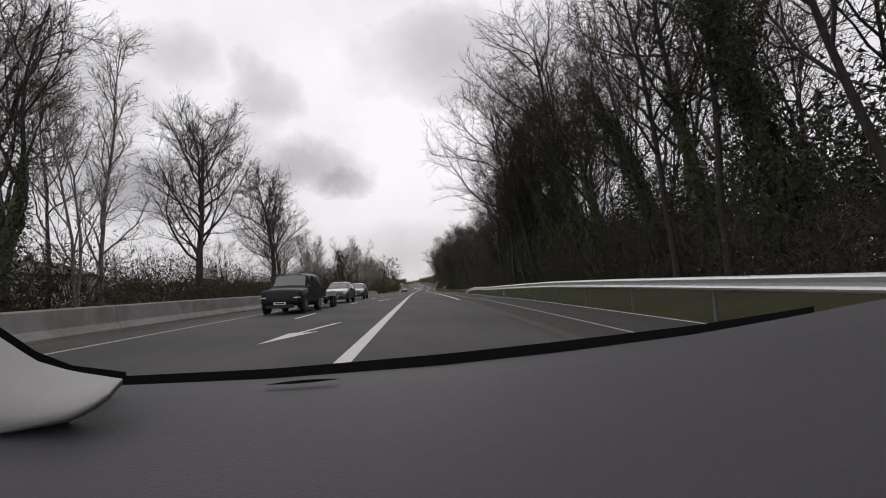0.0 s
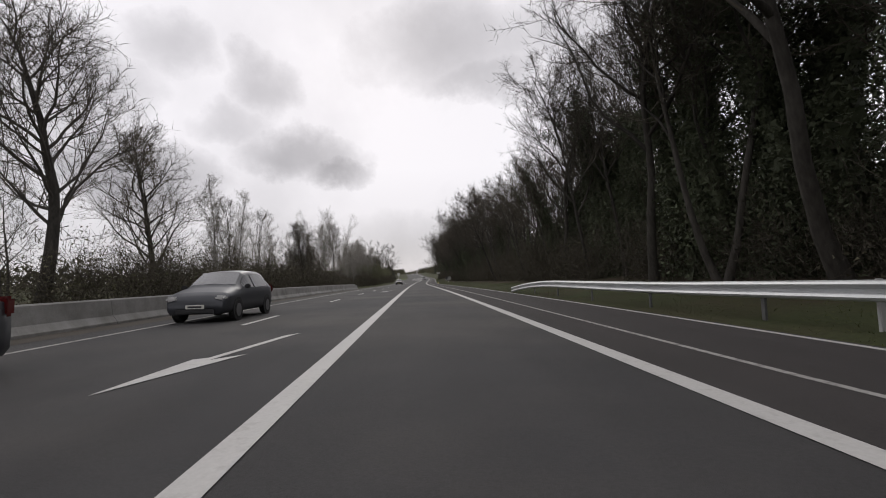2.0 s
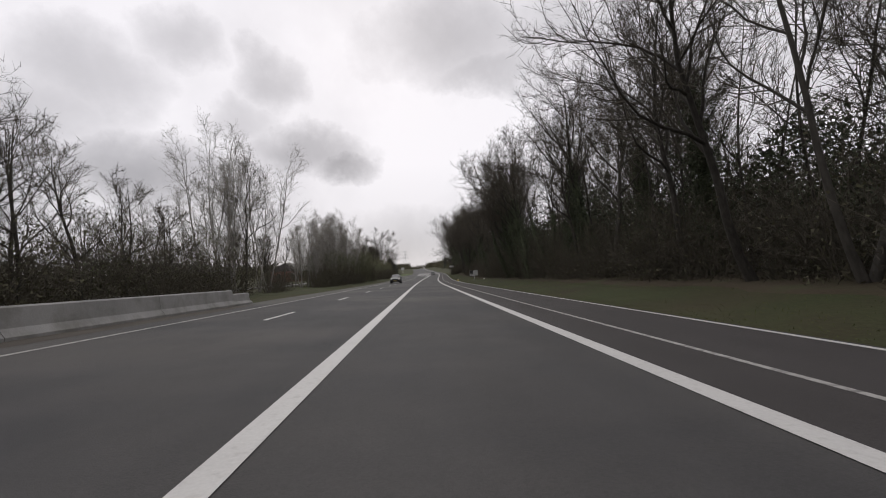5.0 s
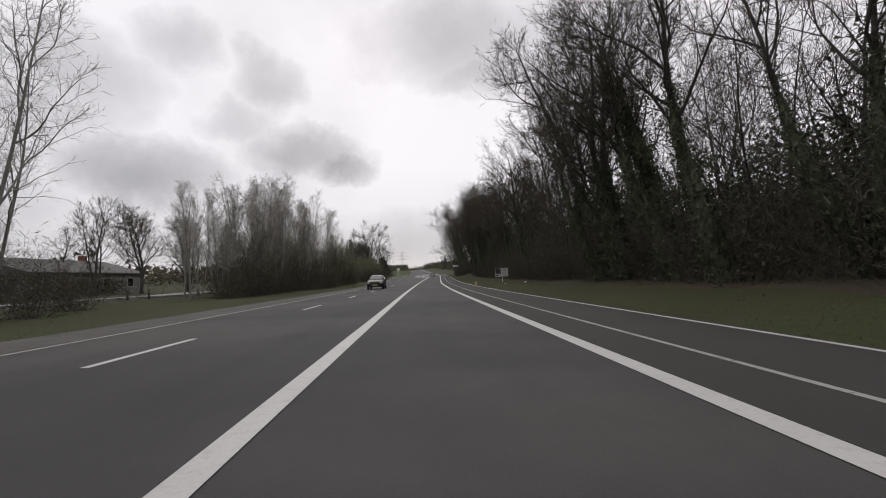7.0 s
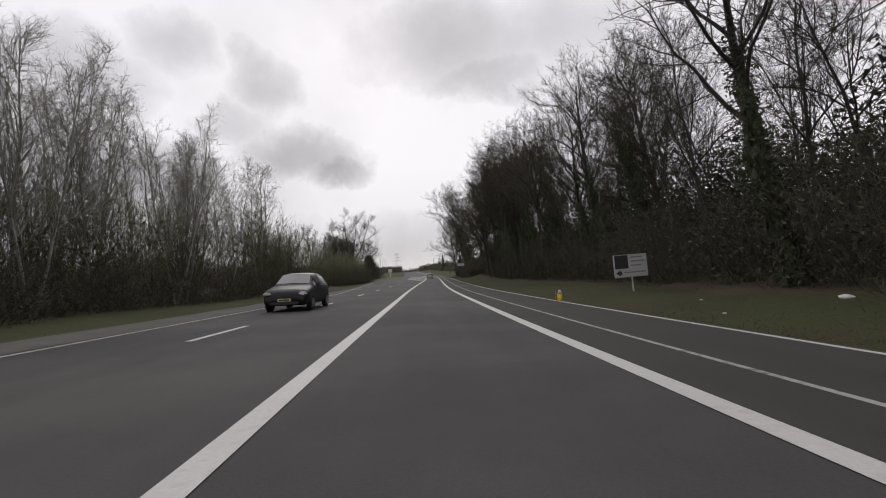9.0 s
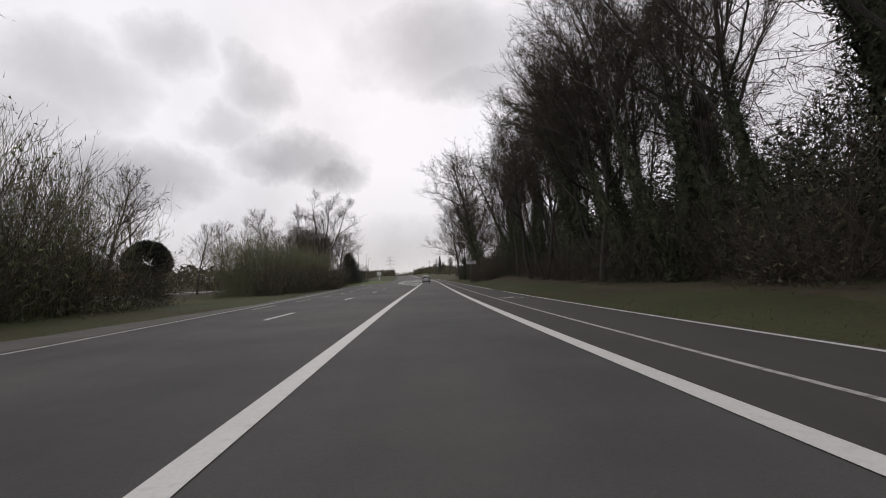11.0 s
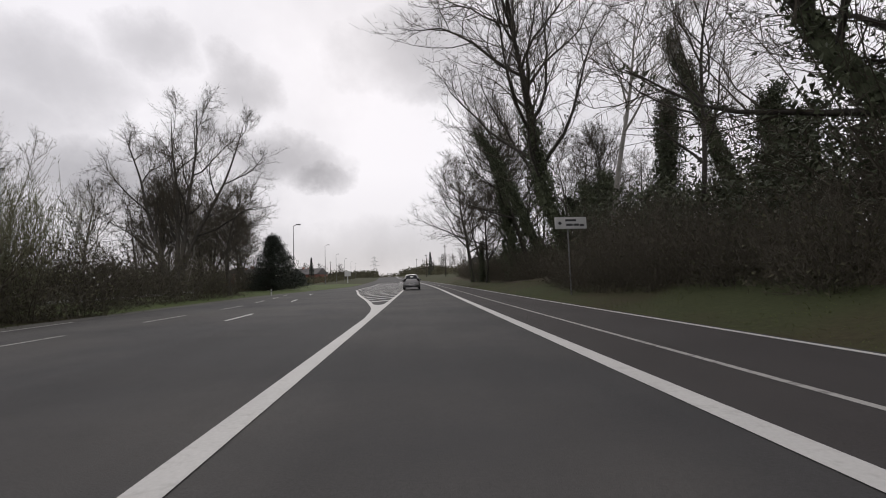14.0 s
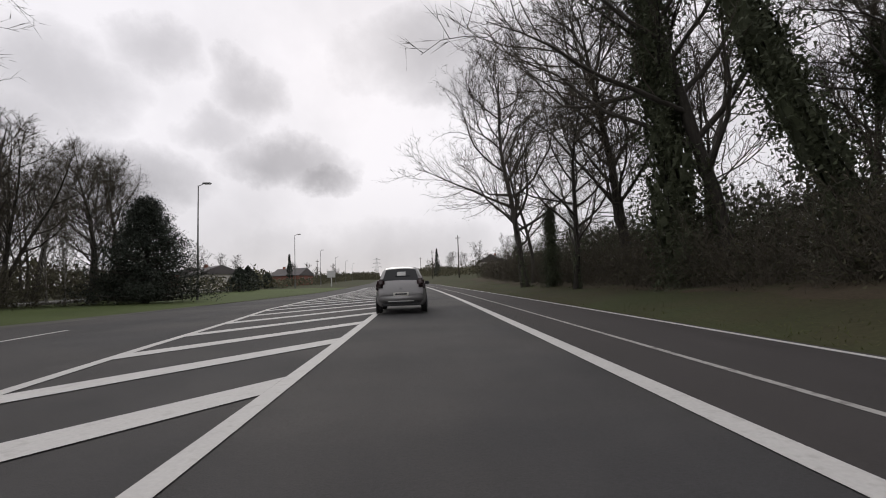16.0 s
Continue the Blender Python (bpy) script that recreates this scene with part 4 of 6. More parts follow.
def woods():
    # wood to the right of the road: undergrowth, edge trees, trees behind
    for i, s in enumerate(np.arange(-12.0, 236.0, 3.3)):
        s = s + rng.uniform(-0.8, 0.8)
        low = 1.0 if s < 192 else 0.66
        place(KIND[("brush", "brush_b", "brush")[i % 3]], s, rng.uniform(10.0, 11.4) + (1.2 if s < 56 else 0.5), rng.uniform(0, 360), rng.uniform(0.8, 1.15) * low, 0.1, group="undergrowth of the wood")
        if i % 2 == 0:
            place(KIND["brush_tall"], s + 1.5, rng.uniform(13.5, 15.0), rng.uniform(0, 360), rng.uniform(0.85, 1.15) * low, 0.1, group="undergrowth of the wood")
    kinds = ("ivy_a", "wood_a", "ivy_b", "wood_b", "wood_d", "wood_c", "wood_d", "wood_a")
    for i, s in enumerate(np.arange(-6.0, 222.0, 4.4)):
        k = kinds[rng.randrange(len(kinds))]
        grand = tall(s)
        place(KIND[k], s + rng.uniform(-1.4, 1.4), rng.uniform(10.2, 13.4), rng.uniform(-50, 50), rng.uniform(0.9, 1.1) * grand, 0.1, rng.uniform(-12, -4), group="trees of the wood edge")
    for s, d, k, size in ((37, 12.0, "overhang", 1.02), (47, 11.8, "overhang", 1.05), (129, 10.2, "fan_ivy", 1.05), (163, 15.0, "oak_fork", 1.15), (184, 10.2, "ivy_b", 1.0), (192, 11.5, "ivy_a", 1.05), (224, 11.6, "fan_ivy", 1.12), (212, 11.4, "ivy_b", 1.1), (217.5, 11.8, "ivy_b", 1.15), (198, 11.2, "ivy_c", 1.2)):
        place(KIND[k], s, d + 0.8, rng.uniform(-25, 25), size, 0.1, rng.uniform(-9, -3), group="trees of the wood edge")
    for i, s in enumerate(np.arange(3.0, 62.0, 5.2)):
        place(KIND[("ivy_c", "ivy_a")[i % 2] if s < 32 else ("ivy_b", "ivy_a")[i % 2] if s < 44 else ("ivy_c", "column", "ivy_c")[i % 3]], s + rng.uniform(-1, 1), rng.uniform(12, 14.2), rng.uniform(-60, 60), rng.uniform(0.85, 1.0), 0.1, rng.uniform(-12, -6), group="trees of the wood edge")
    for s, d, k, size in ((59.0, 13.2, "ivy_mound", 1.1), (63.0, 13.4, "ivy_c", 0.85), (66.0, 13.8, "ivy_mound", 0.9), (44.0, 13.0, "ivy_mound", 1.1), (48.0, 12.4, "column", 1.25), (70, 13.0, "ivy_c", 0.8), (112, 12.5, "column", 0.8), (126, 12.0, "ivy_c", 0.85), (144, 13.8, "column", 0.68), (160, 13.0, "ivy_c", 0.7), (176, 13.0, "ivy_c", 0.85), (183, 12.6, "ivy_a", 1.0), (187, 12.0, "wood_b", 1.1), (191, 12.8, "ivy_a", 1.05), (194.5, 11.6, "wood_b", 1.1), (201, 12.5, "ivy_a", 1.1), (204.5, 11.8, "wood_b", 1.15), (208, 12.6, "wood_a", 1.15), (188, 15.5, "column", 0.9), (224.4, 11.8, "brush_tall", 1.12), (226.0, 13.2, "brush_tall", 1.05), (222.5, 13.0, "brush_tall", 0.95), (96, 13.0, "ivy_c", 0.7), (103, 14.0, "column", 0.75)):
        place(KIND[k], s, d, rng.uniform(-50, 50), size, 0.1, rng.uniform(-10, -4), group="trees of the wood edge")
    for i, s in enumerate([*np.arange(-4.0, 56.0, 4.5), *np.arange(57.0, 112.0, 2.4), *np.arange(112.0, 222.0, 3.9)]):
        k = ("back_a", "back_b", "wood_c")[rng.randrange(3)]
        place(KIND[k], s + rng.uniform(-1.2, 1.2), rng.uniform(13.5, 19), rng.uniform(-60, 60), rng.uniform(0.9, 1.08) * tall(s), 0.1, rng.uniform(-9, -2), group="trees of the wood")
    for i, s in enumerate(np.arange(0.0, 236.0, 14.0)):
        place(KIND[("far_a", "far_b")[i % 2]], s + rng.uniform(-3, 3), rng.uniform(22, 30), rng.uniform(0, 360), rng.uniform(1.0, 1.25) * tall(s), 0.1, group="trees of the wood")
    # where the wood thins out
    for k, s, d, turn, size, lean in (("overhang", 242.6, 10.0, 5, 1.3, -17), ("plane", 247.0, 13.9, 220, 1.0, 0), ("column", 250.8, 20.6, 0, 1.28, 0), ("ivy_pole", 247.5, 25.0, 90, 1.2, -9), ("ivy_mound", 243.0, 24.0, 200, 1.05, 0), ("ivy_mound", 253.5, 16.0, 30, 0.95, 0), ("ivy_mound", 258.7, 16.8, 130, 0.82, 0),
                                ("ivy_pole", 257.5, 12.4, 70, 1.1, -12), ("ivy_c", 263.0, 10.2, 10, 1.1, -1), ("spread", 272.0, 12.6, 30, 1.45, 0), ("spread", 262.0, 20.0, 90, 1.2, 0), ("fan", 280.0, 8.3, 0, 1.15, 0), ("fan", 262.5, 12.2, 20, 1.25, -10), ("wood_c", 257, 14.5, 30, 1.0, 0), ("wood_a", 262, 17.5, 30, 1.0, 0), ("fan", 270.0, 8.6, 40, 0.75, 4), ("far_a", 284.0, 10.0, 100, 1.0, 0), ("far_b", 268.0, 15.0, 100, 1.0, 0),
                                ("wood_a", 236.5, 14.0, 60, 1.0, 0), ("far_a", 262.0, 24.0, 0, 1.0, 0), ("far_b", 270.0, 26.0, 50, 1.0, 0), ("far_a", 284.0, 22.0, 0, 0.9, 0), ("column", 275.0, 8.8, 60, 0.5, 0), ("column", 252.0, 14.6, 60, 0.6, 0)):
        place(KIND[k], s, d, turn, size, 0.1, lean, group="trees where the wood thins out")
    for i, s in enumerate(np.arange(224.0, 243.0, 1.5)):
        place(KIND[("brush_b", "brush")[i % 2]], s, rng.uniform(8.0, 8.7), rng.uniform(0, 360), rng.uniform(0.5, 0.65), 0.1, group="undergrowth of the wood")
    for s, d, size in ((229.5, 7.6, 0.45), (231.0, 7.4, 0.42), (232.6, 7.3, 0.46), (234.0, 7.2, 0.5), (235.4, 7.3, 0.5), (237.0, 7.5, 0.45), (239.0, 7.6, 0.45), (224, 8.9, 0.6), (228, 8.9, 0.62), (232, 8.9, 0.7), (236, 9.6, 0.9), (239.5, 10.0, 0.95), (243, 10.4, 0.9)):
        place(KIND["brush"], s, d, rng.uniform(0, 360), size, 0.1, group="undergrowth of the wood")
    for i, s in enumerate(np.arange(236.0, 316.0, 2.8)):
        near = float(np.interp(s, (236, 250, 292, 316), (10.8, 9.8, 10.3, 11.5)))
        place(KIND[("brush", "brush_b")[i % 2]], s, near + rng.uniform(0, 0.8), rng.uniform(0, 360), rng.uniform(0.65, 0.95), 0.1, group="undergrowth of the wood")
        place(KIND["brush_tall"], s + 1.0, near + rng.uniform(3, 5), rng.uniform(0, 360), rng.uniform(0.6, 0.85), 0.1, group="undergrowth of the wood")


woods()


def left_side():
    g = "trees beyond the other carriageway"
    for kind, s, d, turn, size in (
        ("poplar_b", 12.0, -15.5, 10, 1.15), ("oak_fork", 19.5, -17.5, 60, 1.2), ("poplar_b", 16.0, -19.0, 200, 1.15), ("poplar", 23.0, -15.8, 120, 1.05), ("wood_c", 25.0, -20.0, 80, 0.95), ("poplar_b", 20.0, -14.8, 120, 1.0), ("ivy_b", 16.5, -16.2, 200, 0.9),
        ("oak", 33.7, -16.4, 20, 1.2), ("oak_fork", 50.4, -16.4, 0, 1.12), ("spread", 64.5, -19.5, 30, 1.0), ("far_b", 58.0, -24.5, 30, 0.6),
        ("poplar", 67.5, -16.3, 30, 0.72), ("poplar_b", 69.5, -16.8, 90, 0.75), ("poplar", 71.3, -16.2, 190, 0.7), ("poplar_b", 73.0, -17.5, 0, 0.62), ("wood_c", 82.0, -20.8, 190, 0.74), ("poplar_b", 84.0, -17.5, 40, 0.5), ("wood_c", 88.5, -20.5, 10, 0.74), ("poplar_b", 86.0, -19.5, 10, 0.7), ("spread", 90.0, -14.8, 10, 0.72), ("far_b", 94.0, -16.0, 10, 0.66), ("far_a", 98.0, -16.5, 150, 0.6), ("far_b", 103.0, -17.5, 150, 0.6), ("far_b", 109.0, -18.5, 150, 0.55),
        ("birch", 121.0, -15.5, 15, 1.05), ("birch", 113.5, -16.8, 70, 1.0), ("birch", 115.5, -19.0, 170, 1.05), ("birch", 123.5, -17.2, 250, 0.95), ("poplar_b", 119.0, -19.5, 30, 0.95), ("wood_c", 116.5, -16.0, 30, 0.85), ("poplar", 118.0, -17.5, 15, 0.9), ("birch", 117.0, -17.5, 115, 0.9), ("poplar", 128.0, -27.0, 15, 0.85), ("far_a", 133.0, -34.0, 15, 0.8), ("far_b", 139.0, -44.0, 15, 0.8), ("poplar_b", 135.0, -40.0, 15, 0.85), ("poplar", 126.0, -30.0, 15, 0.85), ("far_b", 128.0, -38.0, 15, 0.8), ("poplar", 138.0, -30.0, 75, 0.62), ("poplar_b", 142.0, -36.0, 75, 0.6), ("poplar_b", 150.0, -42.0, 15, 0.62), ("far_a", 149.0, -31.5, 40, 0.72), ("far_b", 153.0, -34.0, 90, 0.75), ("oak_fork", 157.0, -32.0, 10, 0.72), ("far_a", 161.0, -34.5, 140, 0.8), ("spread", 165.0, -31.0, 80, 0.75), ("far_b", 169.0, -33.0, 200, 0.8), ("far_a", 174.0, -31.0, 20, 0.75), ("poplar", 138.5, -17.0, 15, 0.62), ("birch", 140.5, -18.5, 115, 0.62), ("poplar_b", 141.0, -16.2, 215, 0.64), ("far_b", 146.0, -40.0, 15, 0.55), ("far_a", 158.0, -42.0, 15, 0.6),
    ):
        place(KIND[kind], s, d, turn, size, 0.1, group=g)
    for i in range(36):
        s = 142.5 + i * 1.05 + rng.uniform(-0.5, 0.5)
        place(KIND[("poplar", "birch", "poplar", "poplar_b", "birch")[i % 5]], s, rng.uniform(-20.5, -15.5), rng.uniform(0, 360), rng.uniform(0.85, 1.05) * float(np.interp(s, (143, 152, 160, 180), (0.68, 0.85, 0.95, 0.9))), 0.1, group="row of slender bare trees")
    for kind, s, d, turn, size in (("broad", 258.5, -22.2, 100, 1.14), ("oak_fork", 261.5, -18.5, 160, 0.85), ("far_a", 209.0, -30.5, 0, 0.95), ("far_b", 213.5, -31.0, 0, 0.82), ("poplar_b", 206.0, -31.0, 50, 0.95), ("far_a", 217.0, -26.0, 0, 0.6), ("poplar_b", 250.0, -31.0, 0, 1.05), ("wood_c", 247.0, -29.0, 90, 1.0), ("poplar", 253.0, -34.0, 0, 1.0), ("far_b", 250.0, -38.0, 0, 1.0),
                                   ("far_a", 276.0, -28.0, 40, 1.0), ("poplar_b", 268.0, -26.0, 0, 0.95), ("wood_c", 272.0, -30.0, 0, 0.95), ("poplar_b", 279.0, -29.0, 70, 0.85), ("poplar", 285.0, -30.0, 70, 0.8), ("far_b", 292.0, -31.0, 0, 0.8),
                                   ("far_a", 262.0, -33.0, 40, 0.9), ("poplar_b", 255.0, -28.0, 0, 0.9), ("broad", 277.0, -27.0, 100, 0.72), ("oak_fork", 284.0, -26.0, 0, 0.95), ("spread", 290.0, -27.0, 50, 1.05), ("spread", 273.0, -31.0, 150, 1.1), ("oak", 268.0, -28.5, 0, 1.0), ("far_a", 270.0, -27.5, 20, 0.95), ("far_b", 274.0, -26.0, 80, 0.9), ("spread", 279.0, -29.5, 20, 0.95), ("far_b", 284.0, -31.0, 20, 0.85), ("far_a", 289.0, -34.0, 20, 0.85), ("far_b", 266.0, -29.5, 120, 0.9), ("far_a", 281.0, -35.0, 220, 0.9), ("poplar", 282.0, -26.5, 20, 0.8), ("wood_c", 288.0, -33.0, 20, 0.8)):
        place(KIND[kind], s, d, turn, size, 0.1, group=g)
    b = "roadside bushes"
    for i, s in enumerate(np.arange(2.0, 112.0, 3.2)):
        place(KIND[("hedge", "brush_b")[i % 2]], s + rng.uniform(-0.8, 0.8), rng.uniform(-17.0, -14.0), rng.uniform(0, 360), rng.uniform(0.85, 1.25), 0.1, group=b)
        if s > 58:
            place(KIND["shrub_green"], s, rng.uniform(-19.5, -17.0), rng.uniform(0, 360), rng.uniform(0.7, 1.1), 0.1, group=b)
    for s, d, size in ((119, -14.5, 0.62), (123, -15.0, 0.7), (127, -16.5, 0.6)):
        place(KIND["brush"], s, d, rng.uniform(0, 360), size, 0.1, group=b)
    for s, d, size in ((151, -18.0, 0.85), (157, -18.5, 0.95), (163, -18.0, 0.95), (169, -17.8, 0.9), (178, -15.8, 1.0), (182, -15.6, 0.95), (186, -16.0, 0.85)):
        place(KIND["willow"], s, d, rng.uniform(0, 360), size, 0.1, group=b)
    for s, d, size in ((142.0, -15.6, 0.75), (145.0, -15.8, 1.05), (149.0, -17.0, 1.15), (153.5, -17.5, 1.1), (158.0, -17.5, 1.15), (163.0, -17.0, 1.1), (168.0, -17.5, 1.1), (180.0, -15.2, 1.3), (184.0, -15.4, 1.2)):
        place(KIND["shrub_green"], s, d, rng.uniform(0, 360), size, 0.1, group=b)
    for s in np.arange(139, 192, 3.0):
        place(KIND["hedge"], s, rng.uniform(-15.2, -13.8), rng.uniform(0, 360), rng.uniform(0.6, 0.9), 0.1, group=b)
    for i, s in enumerate(np.arange(207, 236, 2.6)):
        place(KIND["willow"], s, rng.uniform(-18.0, -16.0), rng.uniform(0, 360), rng.uniform(0.7, 0.88), 0.1, group=b)
        place(KIND["hedge"], s, rng.uniform(-15.0, -14.0), rng.uniform(0, 360), rng.uniform(0.75, 1.0), 0.1, group=b)
    for s, d, size in ((240, -16.5, 1.1), (245, -17, 1.2), (250, -17.5, 1.25), (255, -17.5, 1.25), (262, -18.8, 1.0), (267, -22, 0.9), (281, -24.5, 1.1), (284, -23.0, 1.0), (287, -24.0, 1.2), (277, -25.5, 1.1), (273, -25.0, 1.0), (290, -26.0, 1.1)):
        place(KIND["hedge"], s, d, rng.uniform(0, 360), size, 0.1, group=b)
    # farther trees along both sides
    for i, s in enumerate(np.arange(300, 560, 9.0)):
        if i % 2:
            place(KIND[("far_a", "far_b")[i // 2 % 2]], s, rng.uniform(-48, -30), rng.uniform(0, 360), rng.uniform(0.5, 0.7), 0.1, group="distant trees")
            place(KIND[("far_a", "far_b")[i // 2 % 2]], s, rng.uniform(18, 30), rng.uniform(0, 360), rng.uniform(0.5, 0.75), 0.1, group="distant trees")


left_side()


def far_woods():
    """Tree lines on the horizon, too far to count."""
    r = np.random.default_rng(9)
    pts = []
    for s0, s1, d0, d1, h, n in ((560, 760, -46, -12, 8, 5000), (560, 760, 10, 46, 8, 4500), (60, 700, -120, -75, 9, 15000), (380, 700, -75, -50, 7, 4000), (250, 700, 60, 110, 10, 8000), (-80, 60, -110, -60, 9, 3000), (700, 880, -90, 70, 9, 7000)):
        s = r.uniform(s0, s1, n)
        d = r.uniform(d0, d1, n)
        for a, b in zip(s, d):
            top = h * (0.62 + 0.55 * noise.noise(Vector((a * 0.05, b * 0.05, 1.0))) + 0.3 * noise.noise(Vector((a * 0.21, b * 0.21, 4.0))))
            pts.append(at(a, b, land(a, b) + max(0.3, top) * r.uniform(0, 1) ** 0.6))
    tagged(new("far_woods", raw("far_woods", *leaf_quads(np.array([tuple(p) for p in pts]), 0.75, 4), M["bush"])), "brown-green tree line on the horizon", "woodland", kind="stuff")


far_woods()


def mass(name, label, category, strips, size, mat, slim, seed):
    """A growth that nobody could count, filling strips of the land: (s0, s1, d0, d1, height, number)."""
    r = np.random.default_rng(seed)
    pts = []
    for s0, s1, d0, d1, h, n in strips:
        for a, b, q in zip(r.uniform(s0, s1, n), r.uniform(d0, d1, n), r.uniform(0, 1, n)):
            top = h * (0.78 + 0.6 * noise.noise(Vector((a * 0.16, b * 0.16, seed))) + 0.3 * noise.noise(Vector((a * 0.6, b * 0.6, seed + 3.0))))
            pts.append(tuple(at(a, b, land(a, b) + 0.05 + max(0.3, top) * q ** 0.75)))
    tagged(new(name, raw(name, *leaf_quads(np.array(pts), size, seed, slim=slim), M[mat])), label, category, kind="stuff")


mass("bramble_floor", "low brown brambles and dead stalks between the bushes", "undergrowth", ((-15, 228, 10.3, 14.5, 2.6, 34000), (228, 310, 11.0, 15, 1.8, 9000)), 0.22, "twig", 0.05, 28)
mass("thicket", "dense dark twigs inside the wood", "undergrowth", ((-15, 43, 13, 24, 8.0, 12000), (43, 60, 13, 24, 11.0, 5000), (60, 120, 13, 24, 8.5, 18000), (120, 190, 13, 24, 10.0, 18000), (190, 206, 13, 24, 10.0, 5000), (206, 236, 13, 24, 6.5, 8000), (236, 300, 13, 26, 4.5, 7000)), 0.42, "twig", 0.05, 21)
mass("ivy_thicket", "dark ivy and leaves inside the wood", "undergrowth", ((-15, 32, 14, 22, 9.0, 26000), (32, 43, 14.5, 23, 8.0, 6000), (43, 76, 14, 22, 8.2, 20000), (76, 120, 14, 22, 7.0, 26000), (120, 150, 14, 22, 7.6, 20000), (150, 200, 14, 22, 8.0, 30000), (200, 228, 13.5, 25, 5.0, 12000), (228, 252, 12, 21, 5.4, 14000), (252, 310, 13, 26, 4.6, 15000)), 0.15, "ivy", 0.5, 22)
mass("deep_wood", "bare twigs and branches deep in the wood", "woodland", ((-15, 60, 22, 36, 12.0, 6000), (60, 120, 24, 38, 10.0, 7000), (120, 200, 24, 38, 12.0, 8000), (200, 234, 24, 36, 6.5, 2500)), 0.75, "twig", 0.035, 26)
mass("deep_ivy", "dark leaves deep in the wood", "woodland", ((-15, 60, 22, 34, 8.0, 18000), (60, 120, 22, 34, 6.5, 20000), (120, 204, 22, 34, 6.6, 26000), (204, 236, 22, 36, 7.0, 8000), (236, 310, 22, 34, 6.0, 9000)), 0.28, "ivy", 0.5, 27)
mass("hedge", "dark clipped hedge along the service road", "hedge", ((98, 158, -36.0, -34.2, 2.3, 16000), (190, 300, -36.0, -34.2, 2.3, 20000)), 0.11, "bush", 0.55, 23)
mass("distant_scrub", "low brown and green scrub beside the distant road", "bushes", ((300, 560, -34, -24, 2.2, 9000), (316, 560, 12, 22, 2.0, 9000), (560, 700, -30, -12, 4, 4500), (560, 700, 9, 24, 4, 4500)), 0.26, "bush", 0.5, 24)
mass("left_thicket", "brown twigs behind the roadside bushes", "undergrowth", ((0, 112, -24, -16, 4.2, 9000), (112, 135, -22, -16, 2.0, 1000), (108, 156, -50, -32, 6.5, 7000), (190, 236, -50, -36, 5.0, 4000), (150, 192, -26, -16, 4.0, 5000), (205, 250, -24, -17, 5.0, 5000), (250, 300, -42, -30, 5.0, 6000)), 0.38, "twig", 0.05, 25)


def grass():
    """Blades on the verges."""
    r = np.random.default_rng(3)
    n = 170000
    s = r.uniform(-4, 300, n)
    side = r.uniform(0, 1, n)
    verts, faces = [], []
    for a, q in zip(s, side):
        if q < 0.55:
            d = right_edge(a) + 0.03 + 5.2 * r.uniform() ** 1.5
        else:
            d = left_edge(a) - 0.06 - 9.0 * r.uniform() ** 1.5
            if a < 101 and d > -10.0:
                continue
        h = r.uniform(0.015, 0.05) * (1.0 + 0.7 * noise.noise(Vector((a * 0.3, d * 0.3, 0))))
        w, t = r.uniform(0.005, 0.013), r.uniform(0, 6.28)
        x, y = math.cos(t) * w, math.sin(t) * w
        p = at(a, d, land(a, d) - 0.02)
        lx, ly = r.normal(0, 0.06), r.normal(0, 0.06)
        i = len(verts)
        verts += [(p.x - x, p.y - y, p.z), (p.x + x, p.y + y, p.z), (p.x + lx, p.y + ly, p.z + h + 0.02)]
        faces.append((i, i + 1, i + 2))
    tagged(new("grass", raw("grass", verts, faces, M["grass"])), "short rough green grass on the verges", "grass", kind="stuff")


grass()
for k in list(KIND.values()):
    set_aside(k)


# ---- vehicles ----
def car_top(shape, y):
    ys, zs, ws = zip(*shape)
    return float(np.interp(y, ys, zs)), float(np.interp(y, ys, ws))


